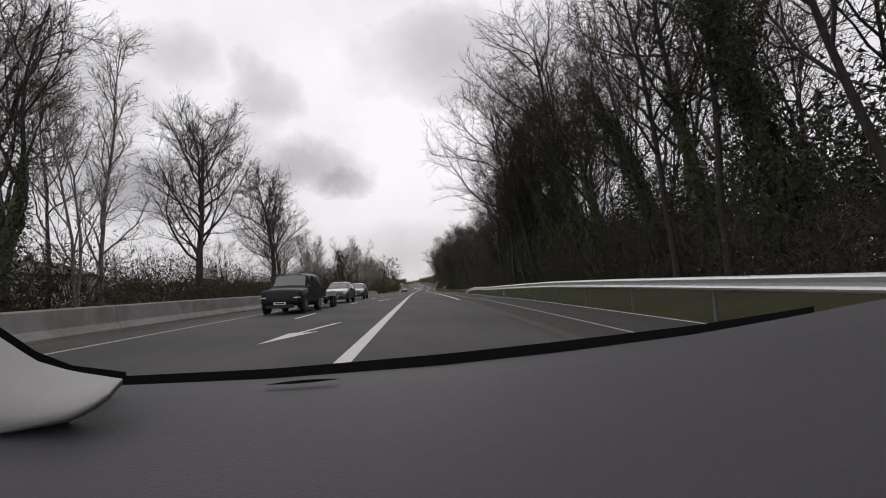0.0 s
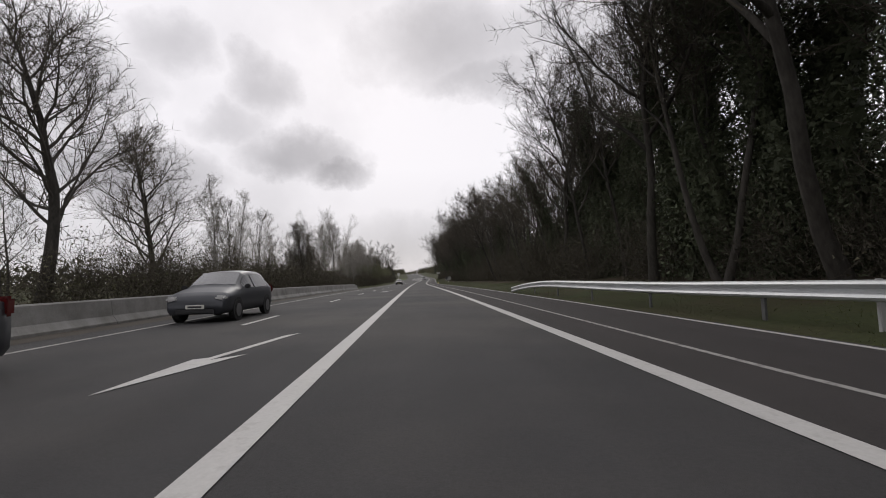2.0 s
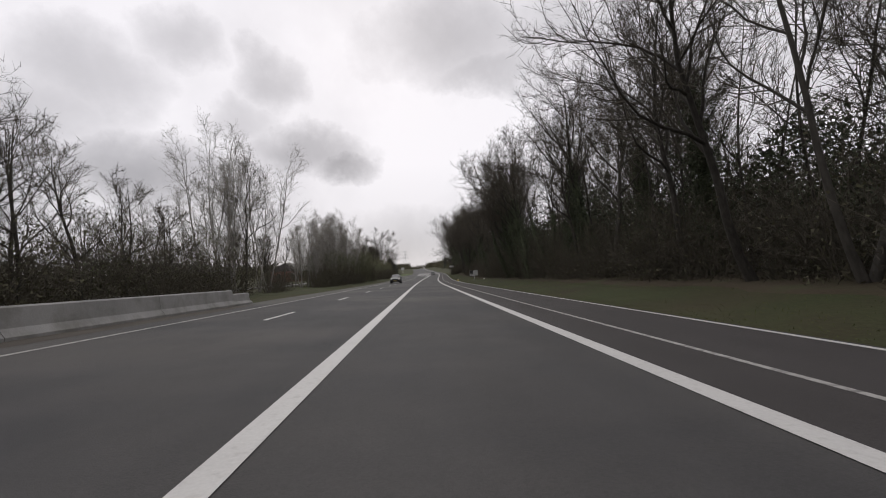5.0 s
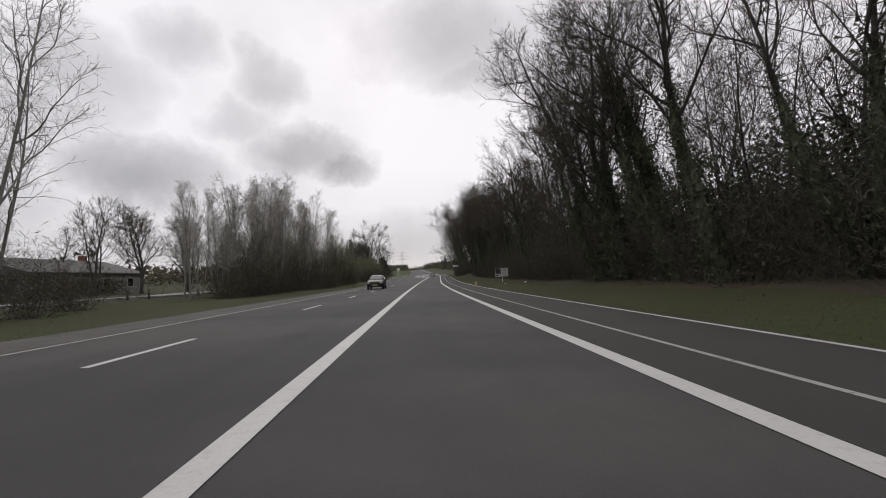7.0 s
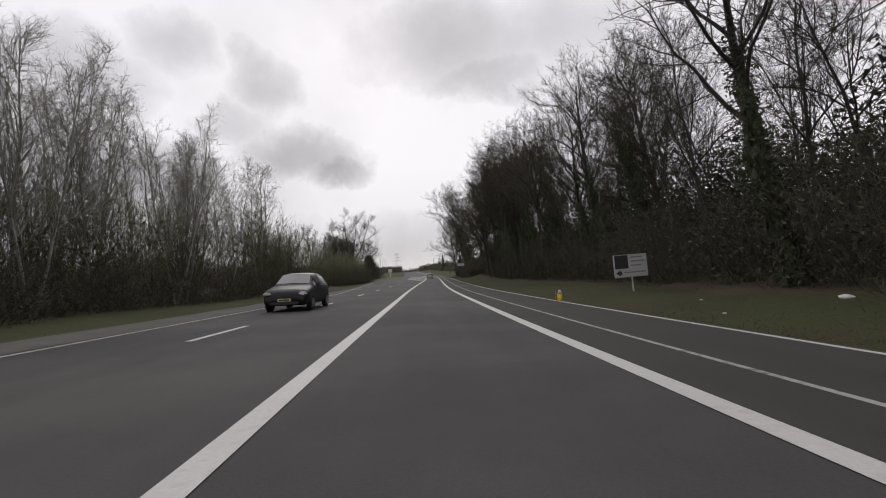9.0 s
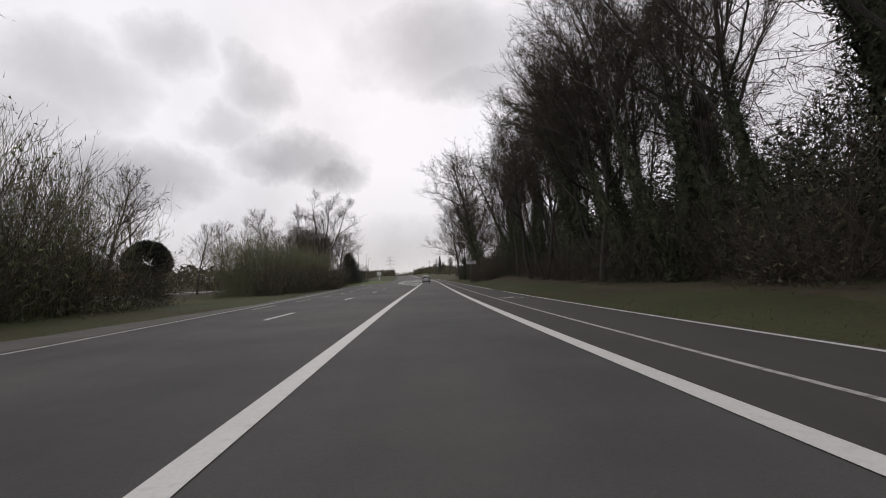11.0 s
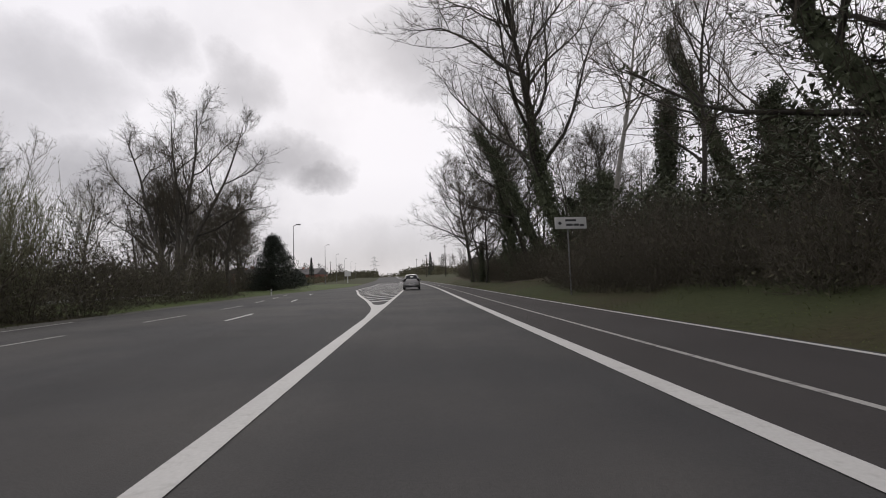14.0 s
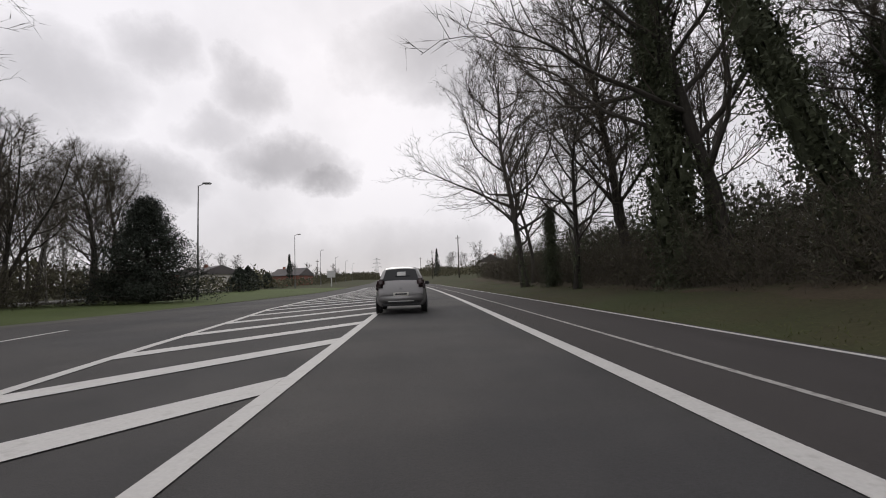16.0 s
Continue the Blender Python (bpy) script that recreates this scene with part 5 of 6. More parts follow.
def build_car(label, paint, shape, half=0.84, belt=0.93, sill=0.24, wheels=(1.18, -1.28), radius=0.3, glass_front=(0.35, 1.0), glass_rear=(-1.72, -1.3), side_glass=((-1.15, -0.1), (-0.02, 0.72)), plate="plate", name="car", tail="red_lens"):
    """A hatchback along +y (its front). shape: rows (y, top, half width of the top) from rear to front."""
    car = thing(name, label, "car")
    y0, y1 = shape[0][0], shape[-1][0]
    ys = sorted({*np.linspace(y0, y1, 25).round(4).tolist(), *[r[0] for r in shape]})
    verts, faces, k = [], [], 0

    def section(y):
        top, wide = car_top(shape, y)
        end = min((y - y0), (y1 - y))
        r = 1.0 - 0.13 * max(0.0, 1 - end / 0.45) ** 2.0
        b = min(belt, top - 0.06)
        h = half * r
        return [(0, sill), (h * 0.88, sill), (h * 0.985, sill + 0.1), (h, 0.52), (h * 0.995, 0.68), (h * 0.97, b), (min(wide, h * 0.96), max(b + 0.03, top - 0.07)),
                (min(wide, h * 0.96) - 0.07, top - 0.012), (min(wide, h) * 0.5, top + 0.012), (0, top + 0.018)]

    for y in ys:
        sec = section(y)
        ring = [(x, y, z) for x, z in sec] + [(-x, y, z) for x, z in sec[-2:0:-1]]
        k = len(ring)
        verts += ring
    for i in range(len(ys) - 1):
        for j in range(k):
            p, q = i * k + j, i * k + (j + 1) % k
            faces.append((p, q, q + k, p + k))
    faces.append(tuple(range(k)))
    faces.append(tuple(range((len(ys) - 1) * k, len(ys) * k))[::-1])
    body = raw("body", verts, faces, paint, True)
    body.validate()
    bm = bmesh.new()
    bm.from_mesh(body)
    bmesh.ops.recalc_face_normals(bm, faces=bm.faces)
    bm.to_mesh(body)
    bm.free()
    part("body", body, car)

    def top_patch(pname, a, b, inset, mat, lift=0.012):
        v, f = [], []
        n, m = 7, 8
        for i in range(n + 1):
            y = a + (b - a) * i / n
            top, wide = car_top(shape, y)
            for j in range(m + 1):
                u = -1 + 2 * j / m
                w = (min(wide, half * 0.96) - inset)
                x = u * w
                drop = 0.018 - 0.03 * abs(u) - 0.05 * max(0.0, abs(u) - 0.85)
                v.append((x, y, top + drop + lift))
        for i in range(n):
            for j in range(m):
                p = i * (m + 1) + j
                f.append((p, p + 1, p + m + 2, p + m + 1))
        return part(pname, raw(pname, v, f, mat, True), car)

    top_patch("windscreen", glass_front[0], glass_front[1], 0.05, M["windscreen"])
    rear = top_patch("rear_window", glass_rear[0], glass_rear[1], 0.1, M["glass"])
    for sgn in (-1, 1):
        for a, b in side_glass:
            v, f = [], []
            n = 5
            for i in range(n + 1):
                y = a + (b - a) * i / n
                top, wide = car_top(shape, y)
                w0, w1, z0, z1 = half * 0.97, min(wide, half * 0.96), belt + 0.02, top - 0.1
                z1 = max(z1, z0 + 0.02)
                for q in (0.0, 1.0):
                    t = q * (z1 - z0) / max(0.05, (top - 0.07 - belt))
                    v.append((sgn * (w0 + (w1 - w0) * t + 0.008), y, z0 + (z1 - z0) * q))
            for i in range(n):
                f.append((2 * i, 2 * i + 1, 2 * i + 3, 2 * i + 2))
            part("side_window", raw("side_window", v, f, M["glass"]), car)
    # wheels
    for y in wheels:
        for sgn in (-1, 1):
            bm = bmesh.new()
            bmesh.ops.create_cone(bm, cap_ends=True, segments=24, radius1=radius, radius2=radius, depth=0.2, matrix=Matrix.Rotation(math.pi / 2, 4, "Y"))
            bmesh.ops.bevel(bm, geom=[e for e in bm.edges if abs(e.verts[0].co.x - e.verts[1].co.x) < 1e-5], offset=0.025, segments=2, affect="EDGES")
            tyre = part("wheel", to_mesh(bm, "wheel", M["tyre"], False), car, "black rubber tyre", Matrix.Translation((sgn * (half - 0.085), y, radius)))
            bm = bmesh.new()
            bmesh.ops.create_cone(bm, cap_ends=True, segments=20, radius1=radius * 0.64, radius2=radius * 0.6, depth=0.02, matrix=Matrix.Rotation(math.pi / 2, 4, "Y"))
            for kk in range(5):
                a = kk * 2 * math.pi / 5
                box(bm, 0.0, 0.02, -0.02, 0.02, 0.02, radius * 0.6)
                for vtx in bm.verts[-8:]:
                    yy, zz = vtx.co.y, vtx.co.z
                    vtx.co.y, vtx.co.z = yy * math.cos(a) - zz * math.sin(a), yy * math.sin(a) + zz * math.cos(a)
            part("rim", to_mesh(bm, "rim", M["rim"]), tyre, "silver wheel rim", Matrix.Translation((sgn * 0.1, 0, 0)))
            bm = bmesh.new()
            bmesh.ops.create_cone(bm, cap_ends=True, segments=24, radius1=radius + 0.055, radius2=radius + 0.055, depth=0.03, matrix=Matrix.Rotation(math.pi / 2, 4, "Y"))
            part("wheel_arch", to_mesh(bm, "wheel_arch", M["black_plastic"]), car, m=Matrix.Translation((sgn * (half - 0.008), y, radius + 0.02)))

    def fit(pname, mat, x, y, z, sx, sy, sz, lab="", bevel=0.02, parent=None):
        bm = bmesh.new()
        box(bm, -sx / 2, sx / 2, -sy / 2, sy / 2, -sz / 2, sz / 2, bevel)
        return part(pname, to_mesh(bm, pname, M[mat]), parent or car, lab, Matrix.Translation((x, y, z)))

    fit("bumper", "black_plastic", 0, y0 + 0.08, 0.3, half * 1.5, 0.22, 0.12, "black lower rear bumper", 0.03)
    fit("bumper", "black_plastic", 0, y1 - 0.06, 0.33, half * 1.3, 0.18, 0.16, "black lower front grille", 0.03)
    rear_plate = fit("number_plate", "plate", 0, y0 - 0.012, 0.62, 0.5, 0.03, 0.11, "", 0.006)
    fit("bar", "ink", 0, -0.017, 0.0, 0.38, 0.004, 0.05, "", 0.001, rear_plate)
    front_plate = fit("number_plate", plate, 0, y1 + 0.012, 0.45, 0.5, 0.03, 0.11, "", 0.006)
    fit("bar", "ink", 0, 0.017, 0.0, 0.38, 0.004, 0.05, "", 0.001, front_plate)
    fit("badge", "rim", 0, y0 - 0.005, 0.8, 0.09, 0.02, 0.06, "", 0.008)
    for sgn in (-1, 1):
        fit("tail_light", tail, sgn * (half - 0.13), y0 + 0.11, 0.87, 0.2, 0.18, 0.26, "red tail light" if tail == "red_lens" else "dark smoked tail light", 0.04)
        fit("headlight", "clear_lens", sgn * (half - 0.2), y1 - 0.12, 0.68, 0.3, 0.22, 0.15, "clear headlight", 0.05)
        mirror = fit("mirror", "black_plastic", sgn * (half + 0.08), glass_front[0] + 0.42, belt + 0.06, 0.18, 0.1, 0.13, "door mirror", 0.03)
    fit("wiper", "black_plastic", 0.06, glass_rear[0] + 0.1, car_top(shape, glass_rear[0] + 0.1)[0] + 0.035, 0.5, 0.02, 0.02, "", 0.004)
    return car


SMALL = [(-1.87, 0.62, 0.74), (-1.85, 0.93, 0.74), (-1.76, 1.03, 0.72), (-1.42, 1.46, 0.58), (-1.2, 1.52, 0.58), (-0.3, 1.54, 0.6), (0.3, 1.48, 0.6), (0.95, 1.04, 0.7), (1.05, 0.99, 0.72), (1.6, 0.86, 0.68), (1.8, 0.74, 0.64), (1.87, 0.55, 0.62)]
MEDIUM = [(-2.1, 0.62, 0.74), (-2.07, 0.95, 0.74), (-1.95, 1.04, 0.72), (-1.55, 1.41, 0.6), (-1.2, 1.47, 0.6), (-0.3, 1.5, 0.62), (0.35, 1.44, 0.62), (1.05, 1.03, 0.72), (1.15, 0.98, 0.74), (1.8, 0.84, 0.7), (2.03, 0.72, 0.66), (2.12, 0.55, 0.62)]
OFFROAD = [(-2.1, 0.62, 0.78), (-2.08, 1.05, 0.78), (-2.04, 1.15, 0.76), (-1.9, 1.66, 0.68), (-1.7, 1.72, 0.68), (-0.3, 1.74, 0.68), (0.35, 1.7, 0.68), (0.8, 1.16, 0.74), (0.88, 1.1, 0.76), (1.9, 1.02, 0.74), (2.08, 0.9, 0.72), (2.14, 0.6, 0.7)]

silver = build_car("silver five-door hatchback with a dark rear window", M["silver_paint"], SMALL, glass_rear=(-1.74, -1.44), tail="smoked_lens")
silver.matrix_basis = Matrix.Translation(at(262.6, -0.62, 0.012)) @ pose(0, 0, 0, 0, 0, -1.0)


def shelf_note():
    bm = bmesh.new()
    box(bm, -0.14, 0.14, -0.003, 0.003, -0.08, 0.08, 0.002)
    part("sticker", to_mesh(bm, "sticker", M["sign_white"]), silver, "white sheet in the rear window", Matrix.Translation((0.02, -1.615, 1.29)) @ pose(0, 0, 0, -36))


shelf_note()


def rear_trim():
    """Smoked lamp clusters, painted bumper and pale strip of the silver car."""
    def bit(n, mat, lab, x0, x1, y0, y1, z0, z1, bevel=0.02):
        bm = bmesh.new()
        box(bm, x0, x1, y0, y1, z0, z1, bevel)
        part(n, to_mesh(bm, n, M[mat], True), silver, lab)

    bit("rear_bumper", "silver_paint", "", -0.74, 0.74, -1.93, -1.7, 0.34, 0.62, 0.06)
    bit("bumper_strip", "sign_white", "pale strip along the lower bumper", -0.42, 0.42, -1.95, -1.925, 0.37, 0.405, 0.006)
    for k in (-1, 1):
        bit("lamp_cluster", "smoked_lens", "dark smoked tail lamp cluster", k * 0.65 - 0.12, k * 0.65 + 0.12, -1.89, -1.7, 0.78, 1.12, 0.05)


rear_trim()
for s, d, lab, paint, shape, kw in (
    (45.1, -6.5, "dark blue-grey hatchback on the other carriageway", M["blue_paint"], MEDIUM, {}),
    (34.0, -6.3, "dark grey hatchback on the other carriageway", M["blue_paint"], MEDIUM, {}),
    (154.9, -5.4, "black hatchback with clear headlights on the other carriageway", M["black_paint"], MEDIUM, {"plate": "plate_yellow"}),
):
    car = build_car(lab, paint, shape, half=0.87, wheels=(1.3, -1.28), glass_rear=(-1.93, -1.56), side_glass=((-1.3, -0.15), (-0.05, 0.78)), **kw)
    a = line_of(s)[3]
    car.matrix_basis = Matrix.Translation(at(s, d, 0.012)) @ pose(0, 0, 0, 0, 0, 180 - math.degrees(a))
    car["group"] = "oncoming cars"
offroad = build_car("black boxy off-road car with a trailer behind it", M["black_paint"], OFFROAD, half=0.86, belt=1.06, sill=0.36, wheels=(1.32, -1.28), radius=0.36, glass_front=(0.4, 0.78), glass_rear=(-2.03, -1.92), side_glass=((-1.8, -1.0), (-0.9, -0.1), (-0.02, 0.6)))
offroad.matrix_basis = Matrix.Translation(at(21.3, -6.2, 0.012)) @ pose(0, 0, 0, 0, 0, 180.3)
offroad["group"] = "oncoming cars"


def build_trailer():
    tr = thing("car_trailer", "low dark flatbed car trailer with small wheels", "trailer")

    def bit(n, mat, *b, lab=""):
        bm = bmesh.new()
        box(bm, *b, 0.012)
        return part(n, to_mesh(bm, n, M[mat]), tr, lab)

    bit("bed", "black_plastic", -0.8, 0.8, -1.4, 1.3, 0.5, 0.58)
    for x in (-0.8, 0.77):
        bit("side_board", "galvanised", x, x + 0.03, -1.4, 1.3, 0.59, 0.86)
    bit("tail_board", "galvanised", -0.76, 0.76, -1.4, -1.37, 0.59, 0.86)
    bit("front_board", "black_plastic", -0.76, 0.76, 1.27, 1.3, 0.59, 1.05)
    bit("drawbar", "galvanised", -0.05, 0.05, 1.3, 2.35, 0.46, 0.54)
    for x in (-0.88, 0.88):
        for y in (-0.45, 0.2):
            bm = bmesh.new()
            bmesh.ops.create_cone(bm, cap_ends=True, segments=20, radius1=0.27, radius2=0.27, depth=0.17, matrix=Matrix.Rotation(math.pi / 2, 4, "Y"))
            part("wheel", to_mesh(bm, "wheel", M["tyre"]), tr, m=Matrix.Translation((x, y, 0.27)))
        bit("mudguard", "black_plastic", x - 0.1, x + 0.1, -0.8, 0.55, 0.56, 0.6)
    tr.matrix_basis = Matrix.Translation(at(25.95, -6.2, 0.012)) @ pose(0, 0, 0, 0, 0, 180.3)


build_trailer()


# ---- signs, posts, lamps ----
def build_board_sign():
    """White board with a picture panel and an arrow, on one post."""
    sg = thing("direction_board", "white roadside board with a dark picture and arrow, on one post", "sign")

    def bit(n, mat, *b, parent=None, lab=""):
        bm = bmesh.new()
        box(bm, *b, 0.006)
        return part(n, to_mesh(bm, n, M[mat]), parent or sg, lab)

    panel = bit("panel", "sign_white", -0.7, 0.7, 0, 0.04, 1.08, 1.96)
    bit("picture", "ink", -0.66, -0.1, -0.006, 0.0, 1.42, 1.94, parent=panel, lab="dark printed picture")
    for z, w in ((1.82, 0.5), (1.66, 0.6), (1.5, 0.45), (1.24, 0.9)):
        bm = bmesh.new()
        box(bm, 0.0 if z > 1.4 else -0.3, w if z > 1.4 else 0.6, -0.005, 0.0, z, z + 0.05, 0.002)
        part("bar", to_mesh(bm, "bar", M["concrete"]), panel)
    v = [(-0.64, -0.005, 1.25), (-0.46, -0.005, 1.37), (-0.46, -0.005, 1.29), (-0.38, -0.005, 1.34), (-0.4, -0.005, 1.25), (-0.38, -0.005, 1.16), (-0.46, -0.005, 1.21), (-0.46, -0.005, 1.13)]
    part("arrow", raw("arrow", v, [tuple(range(8))], M["ink"]), panel)
    bm = bmesh.new()
    tube(bm, (0.05, 0.075, 0.2), (0.05, 0.075, 1.9), 0.032, sides=12)
    part("post", to_mesh(bm, "post", M["galvanised"]), sg)
    sg.matrix_basis = Matrix.Translation(at(152.6, 8.05, land(152.6, 8.05) - 0.52)) @ pose(0, 0, 0, 0, -3, 6)


build_board_sign()


def build_long_sign(s, d, low):
    sg = thing("direction_sign", "long pale direction sign on one slim post above the bushes", "sign")
    bm = bmesh.new()
    box(bm, -0.72, 0.72, 0, 0.05, low, low + 0.5, 0.012)
    panel = part("panel", to_mesh(bm, "panel", M["sign_white"]), sg)
    for x, z, w, h in ((-0.25, 0.32, 0.5, 0.09), (-0.22, 0.12, 0.3, 0.1), (0.12, 0.12, 0.24, 0.1), (0.4, 0.1, 0.2, 0.1)):
        bm = bmesh.new()
        box(bm, x, x + w, -0.006, 0, low + z, low + z + h, 0.002)
        part("bar", to_mesh(bm, "bar", M["ink"]), panel)
    v = [(-0.6, -0.006, low + 0.24), (-0.5, -0.006, low + 0.32), (-0.4, -0.006, low + 0.24), (-0.5, -0.006, low + 0.16)]
    part("symbol", raw("symbol", v, [(0, 1, 2, 3)], M["ink"]), panel)
    bm = bmesh.new()
    tube(bm, (-0.12, 0.085, -0.4), (-0.12, 0.085, low + 0.45), 0.03, sides=12)
    part("post", to_mesh(bm, "post", M["lamp_steel"]), sg)
    sg.matrix_basis = Matrix.Translation(at(s, d, land(s, d))) @ pose(0, 0, 0, 0, 0, 4)


build_long_sign(234.4, 6.6, 2.78)


def build_lamp():
    lamp = thing("street_lamp", "tall slim grey street lamp with a flat head", "street lamp")
    bm = bmesh.new()
    tube(bm, (0, 0, -0.2), (0, 0, 9.6), 0.085, 0.045, 12)
    pole = part("pole", to_mesh(bm, "pole", M["lamp_steel"], True), lamp)
    bm = bmesh.new()
    tube(bm, (0, 0, 9.55), (0.55, 0, 9.78), 0.035, 0.03, 8)
    part("arm", to_mesh(bm, "arm", M["lamp_steel"], True), lamp)
    bm = bmesh.new()
    box(bm, 0.35, 1.05, -0.13, 0.13, 9.72, 9.84, 0.03)
    head = part("head", to_mesh(bm, "head", M["lamp_steel"]), lamp)
    bm = bmesh.new()
    box(bm, 0.5, 1.0, -0.1, 0.1, 9.69, 9.725, 0.01)
    part("lens", to_mesh(bm, "lens", M["clear_lens"]), head)
    bm = bmesh.new()
    box(bm, -0.1, 0.1, -0.1, 0.1, 0.3, 1.1, 0.02)
    part("access_door", to_mesh(bm, "access_door", M["lamp_steel"]), lamp)
    return lamp


first = build_lamp()
first["group"] = "street lamps along the road"
spots = [(284.6, -18.0), (329.3, -20.0), (373.5, -22.0), (417, -23.0), (461, -23.5), (330, -58), (505, -24)]
first.matrix_basis = Matrix.Translation(at(*spots[0], land(*spots[0])))
for s, d in spots[1:]:
    copy_thing(first, Matrix.Translation(at(s, d, land(s, d))))


def build_pole(s, d, h):
    pole = thing("utility_pole", "dark wooden utility pole with a short cross arm", "utility pole", "utility poles")
    bm = bmesh.new()
    tube(bm, (0, 0, -0.3), (0, 0, h), 0.13, 0.09, 10)
    part("pole", to_mesh(bm, "pole", M["wood_post"], True), pole)
    bm = bmesh.new()
    box(bm, -0.5, 0.5, -0.05, 0.05, h - 0.6, h - 0.48, 0.01)
    part("cross_arm", to_mesh(bm, "cross_arm", M["wood_post"]), pole)
    pole.matrix_basis = Matrix.Translation(at(s, d, land(s, d)))


for s, d, h in ((335, 10.5, 8.5), (380, 9.5, 8.5), (430, 9.5, 8.5), (400, -27, 8), (445, -27, 8)):
    build_pole(s, d, h)


def build_junction_sign():
    sg = thing("junction_sign", "pale square sign board on one pale post", "sign")
    bm = bmesh.new()
    box(bm, -0.9, 0.9, 0, 0.06, 2.0, 3.5, 0.03)
    part("panel", to_mesh(bm, "panel", M["sign_white"]), sg)
    bm = bmesh.new()
    tube(bm, (0, 0.1, -0.3), (0, 0.1, 3.3), 0.11, sides=12)
    part("post", to_mesh(bm, "post", M["sign_white"]), sg)
    sg.matrix_basis = Matrix.Translation(at(352, -16.5, land(352, -16.5)))


build_junction_sign()


def build_marker():
    """Yellow capped marker beside an orange stake on a small concrete slab."""
    mk = thing("hydrant_marker", "yellow marker post with a white cap on a concrete slab", "marker post")
    bm = bmesh.new()
    box(bm, -0.36, 0.7, -0.35, 0.35, -0.1, 0.04, 0.015)
    part("slab", to_mesh(bm, "slab", M["concrete"]), mk)
    bm = bmesh.new()
    tube(bm, (0, 0, 0.04), (0, 0, 0.42), 0.1, 0.12, 12)
    part("post", to_mesh(bm, "post", M["yellow_paint"], True), mk)
    bm = bmesh.new()
    tube(bm, (0, 0, 0.42), (0, 0, 0.6), 0.13, 0.045, 12)
    part("cap", to_mesh(bm, "cap", M["sign_white"], True), mk)
    bm = bmesh.new()
    tube(bm, (-0.16, 0.05, 0.03), (-0.17, 0.05, 0.55), 0.022, sides=8)
    part("stake", to_mesh(bm, "stake", M["orange"]), mk)
    mk.matrix_basis = Matrix.Translation(at(153.2, 5.3, land(153.2, 5.3) + 0.05)) @ Matrix.Scale(0.9, 4)


build_marker()


def litter(s, d, size, mat, label):
    bm = bmesh.new()
    bmesh.ops.create_icosphere(bm, subdivisions=2, radius=size)
    for v in bm.verts:
        v.co *= 1 + 0.35 * noise.noise(v.co * 9 / max(size, 0.05) * 0.2 + Vector((s, d, 0)))
        v.co.z *= 0.45
    ob = new("litter", to_mesh(bm, "litter", M[mat]))
    ob.matrix_basis = Matrix.Translation(at(s, d, land(s, d) + size * 0.25))
    tagged(ob, label, "litter", "litter on the verge")


for s, d, size in ((147.3, 7.4, 0.05), (144.9, 6.4, 0.05), (150.2, 9.4, 0.05), (30.0, 6.9, 0.05), (58.0, 8.2, 0.06)):
    litter(s, d, size, "sign_white", "crumpled pale litter in the grass")
litter(144.4, 8.7, 0.14, "plate", "crumpled yellowish paper bag in the grass")


def delineator(s, d):
    pl = thing("marker_post", "slim white roadside marker post with a dark band", "marker post", "roadside marker posts")
    bm = bmesh.new()
    box(bm, -0.05, 0.05, -0.03, 0.03, -0.2, 0.75, 0.012)
    part("post", to_mesh(bm, "post", M["sign_white"]), pl)
    bm = bmesh.new()
    box(bm, -0.054, 0.054, -0.034, 0.034, 0.5, 0.62, 0.01)
    part("band", to_mesh(bm, "band", M["ink"]), pl)
    pl.matrix_basis = Matrix.Translation(at(s, d, land(s, d)))


for s, d in ((36.0, 6.3), (258.5, -13.6)):
    delineator(s, d)


# ---- service road and buildings beyond the other carriageway ----
def service_at(s):
    return float(np.interp(s, (96, 150, 210, 330), (-23.0, -23.5, -28.0, -30.0)))


def service_road():
    v, f = [], []
    st = np.arange(96, 330, 3.0)
    for s in st:
        mid = service_at(s)
        for d, h in ((mid - 1.7, 0.02), (mid - 1.5, 0.05), (mid + 1.4, 0.05), (mid + 1.5, 0.12), (mid + 1.7, 0.12), (mid + 1.7, -0.1)):
            v.append(at(s, d, land(s, d) + h + 0.06))
    for i in range(len(st) - 1):
        for j in range(5):
            p = i * 6 + j
            f.append((p, p + 1, p + 7, p + 6))
    tagged(new("service_road", raw("service_road", v, f, M["concrete"])), "narrow pale concrete service road with a low kerb", "road", kind="structure")
    bm = bmesh.new()
    tube(bm, (0, 0, -0.2), (0, 0, 0.75), 0.09, 0.085, 12)
    me = to_mesh(bm, "bollard", M["wood_post"], True)
    for s in (138, 140.5, 148, 199, 202):
        ob = new("bollard", me)
        ob.matrix_basis = Matrix.Translation(at(s, service_at(s) + 2.3, land(s, service_at(s) + 2.3)))
        tagged(ob, "short dark wooden bollard by the service road", "bollard", "bollards by the service road")


service_road()


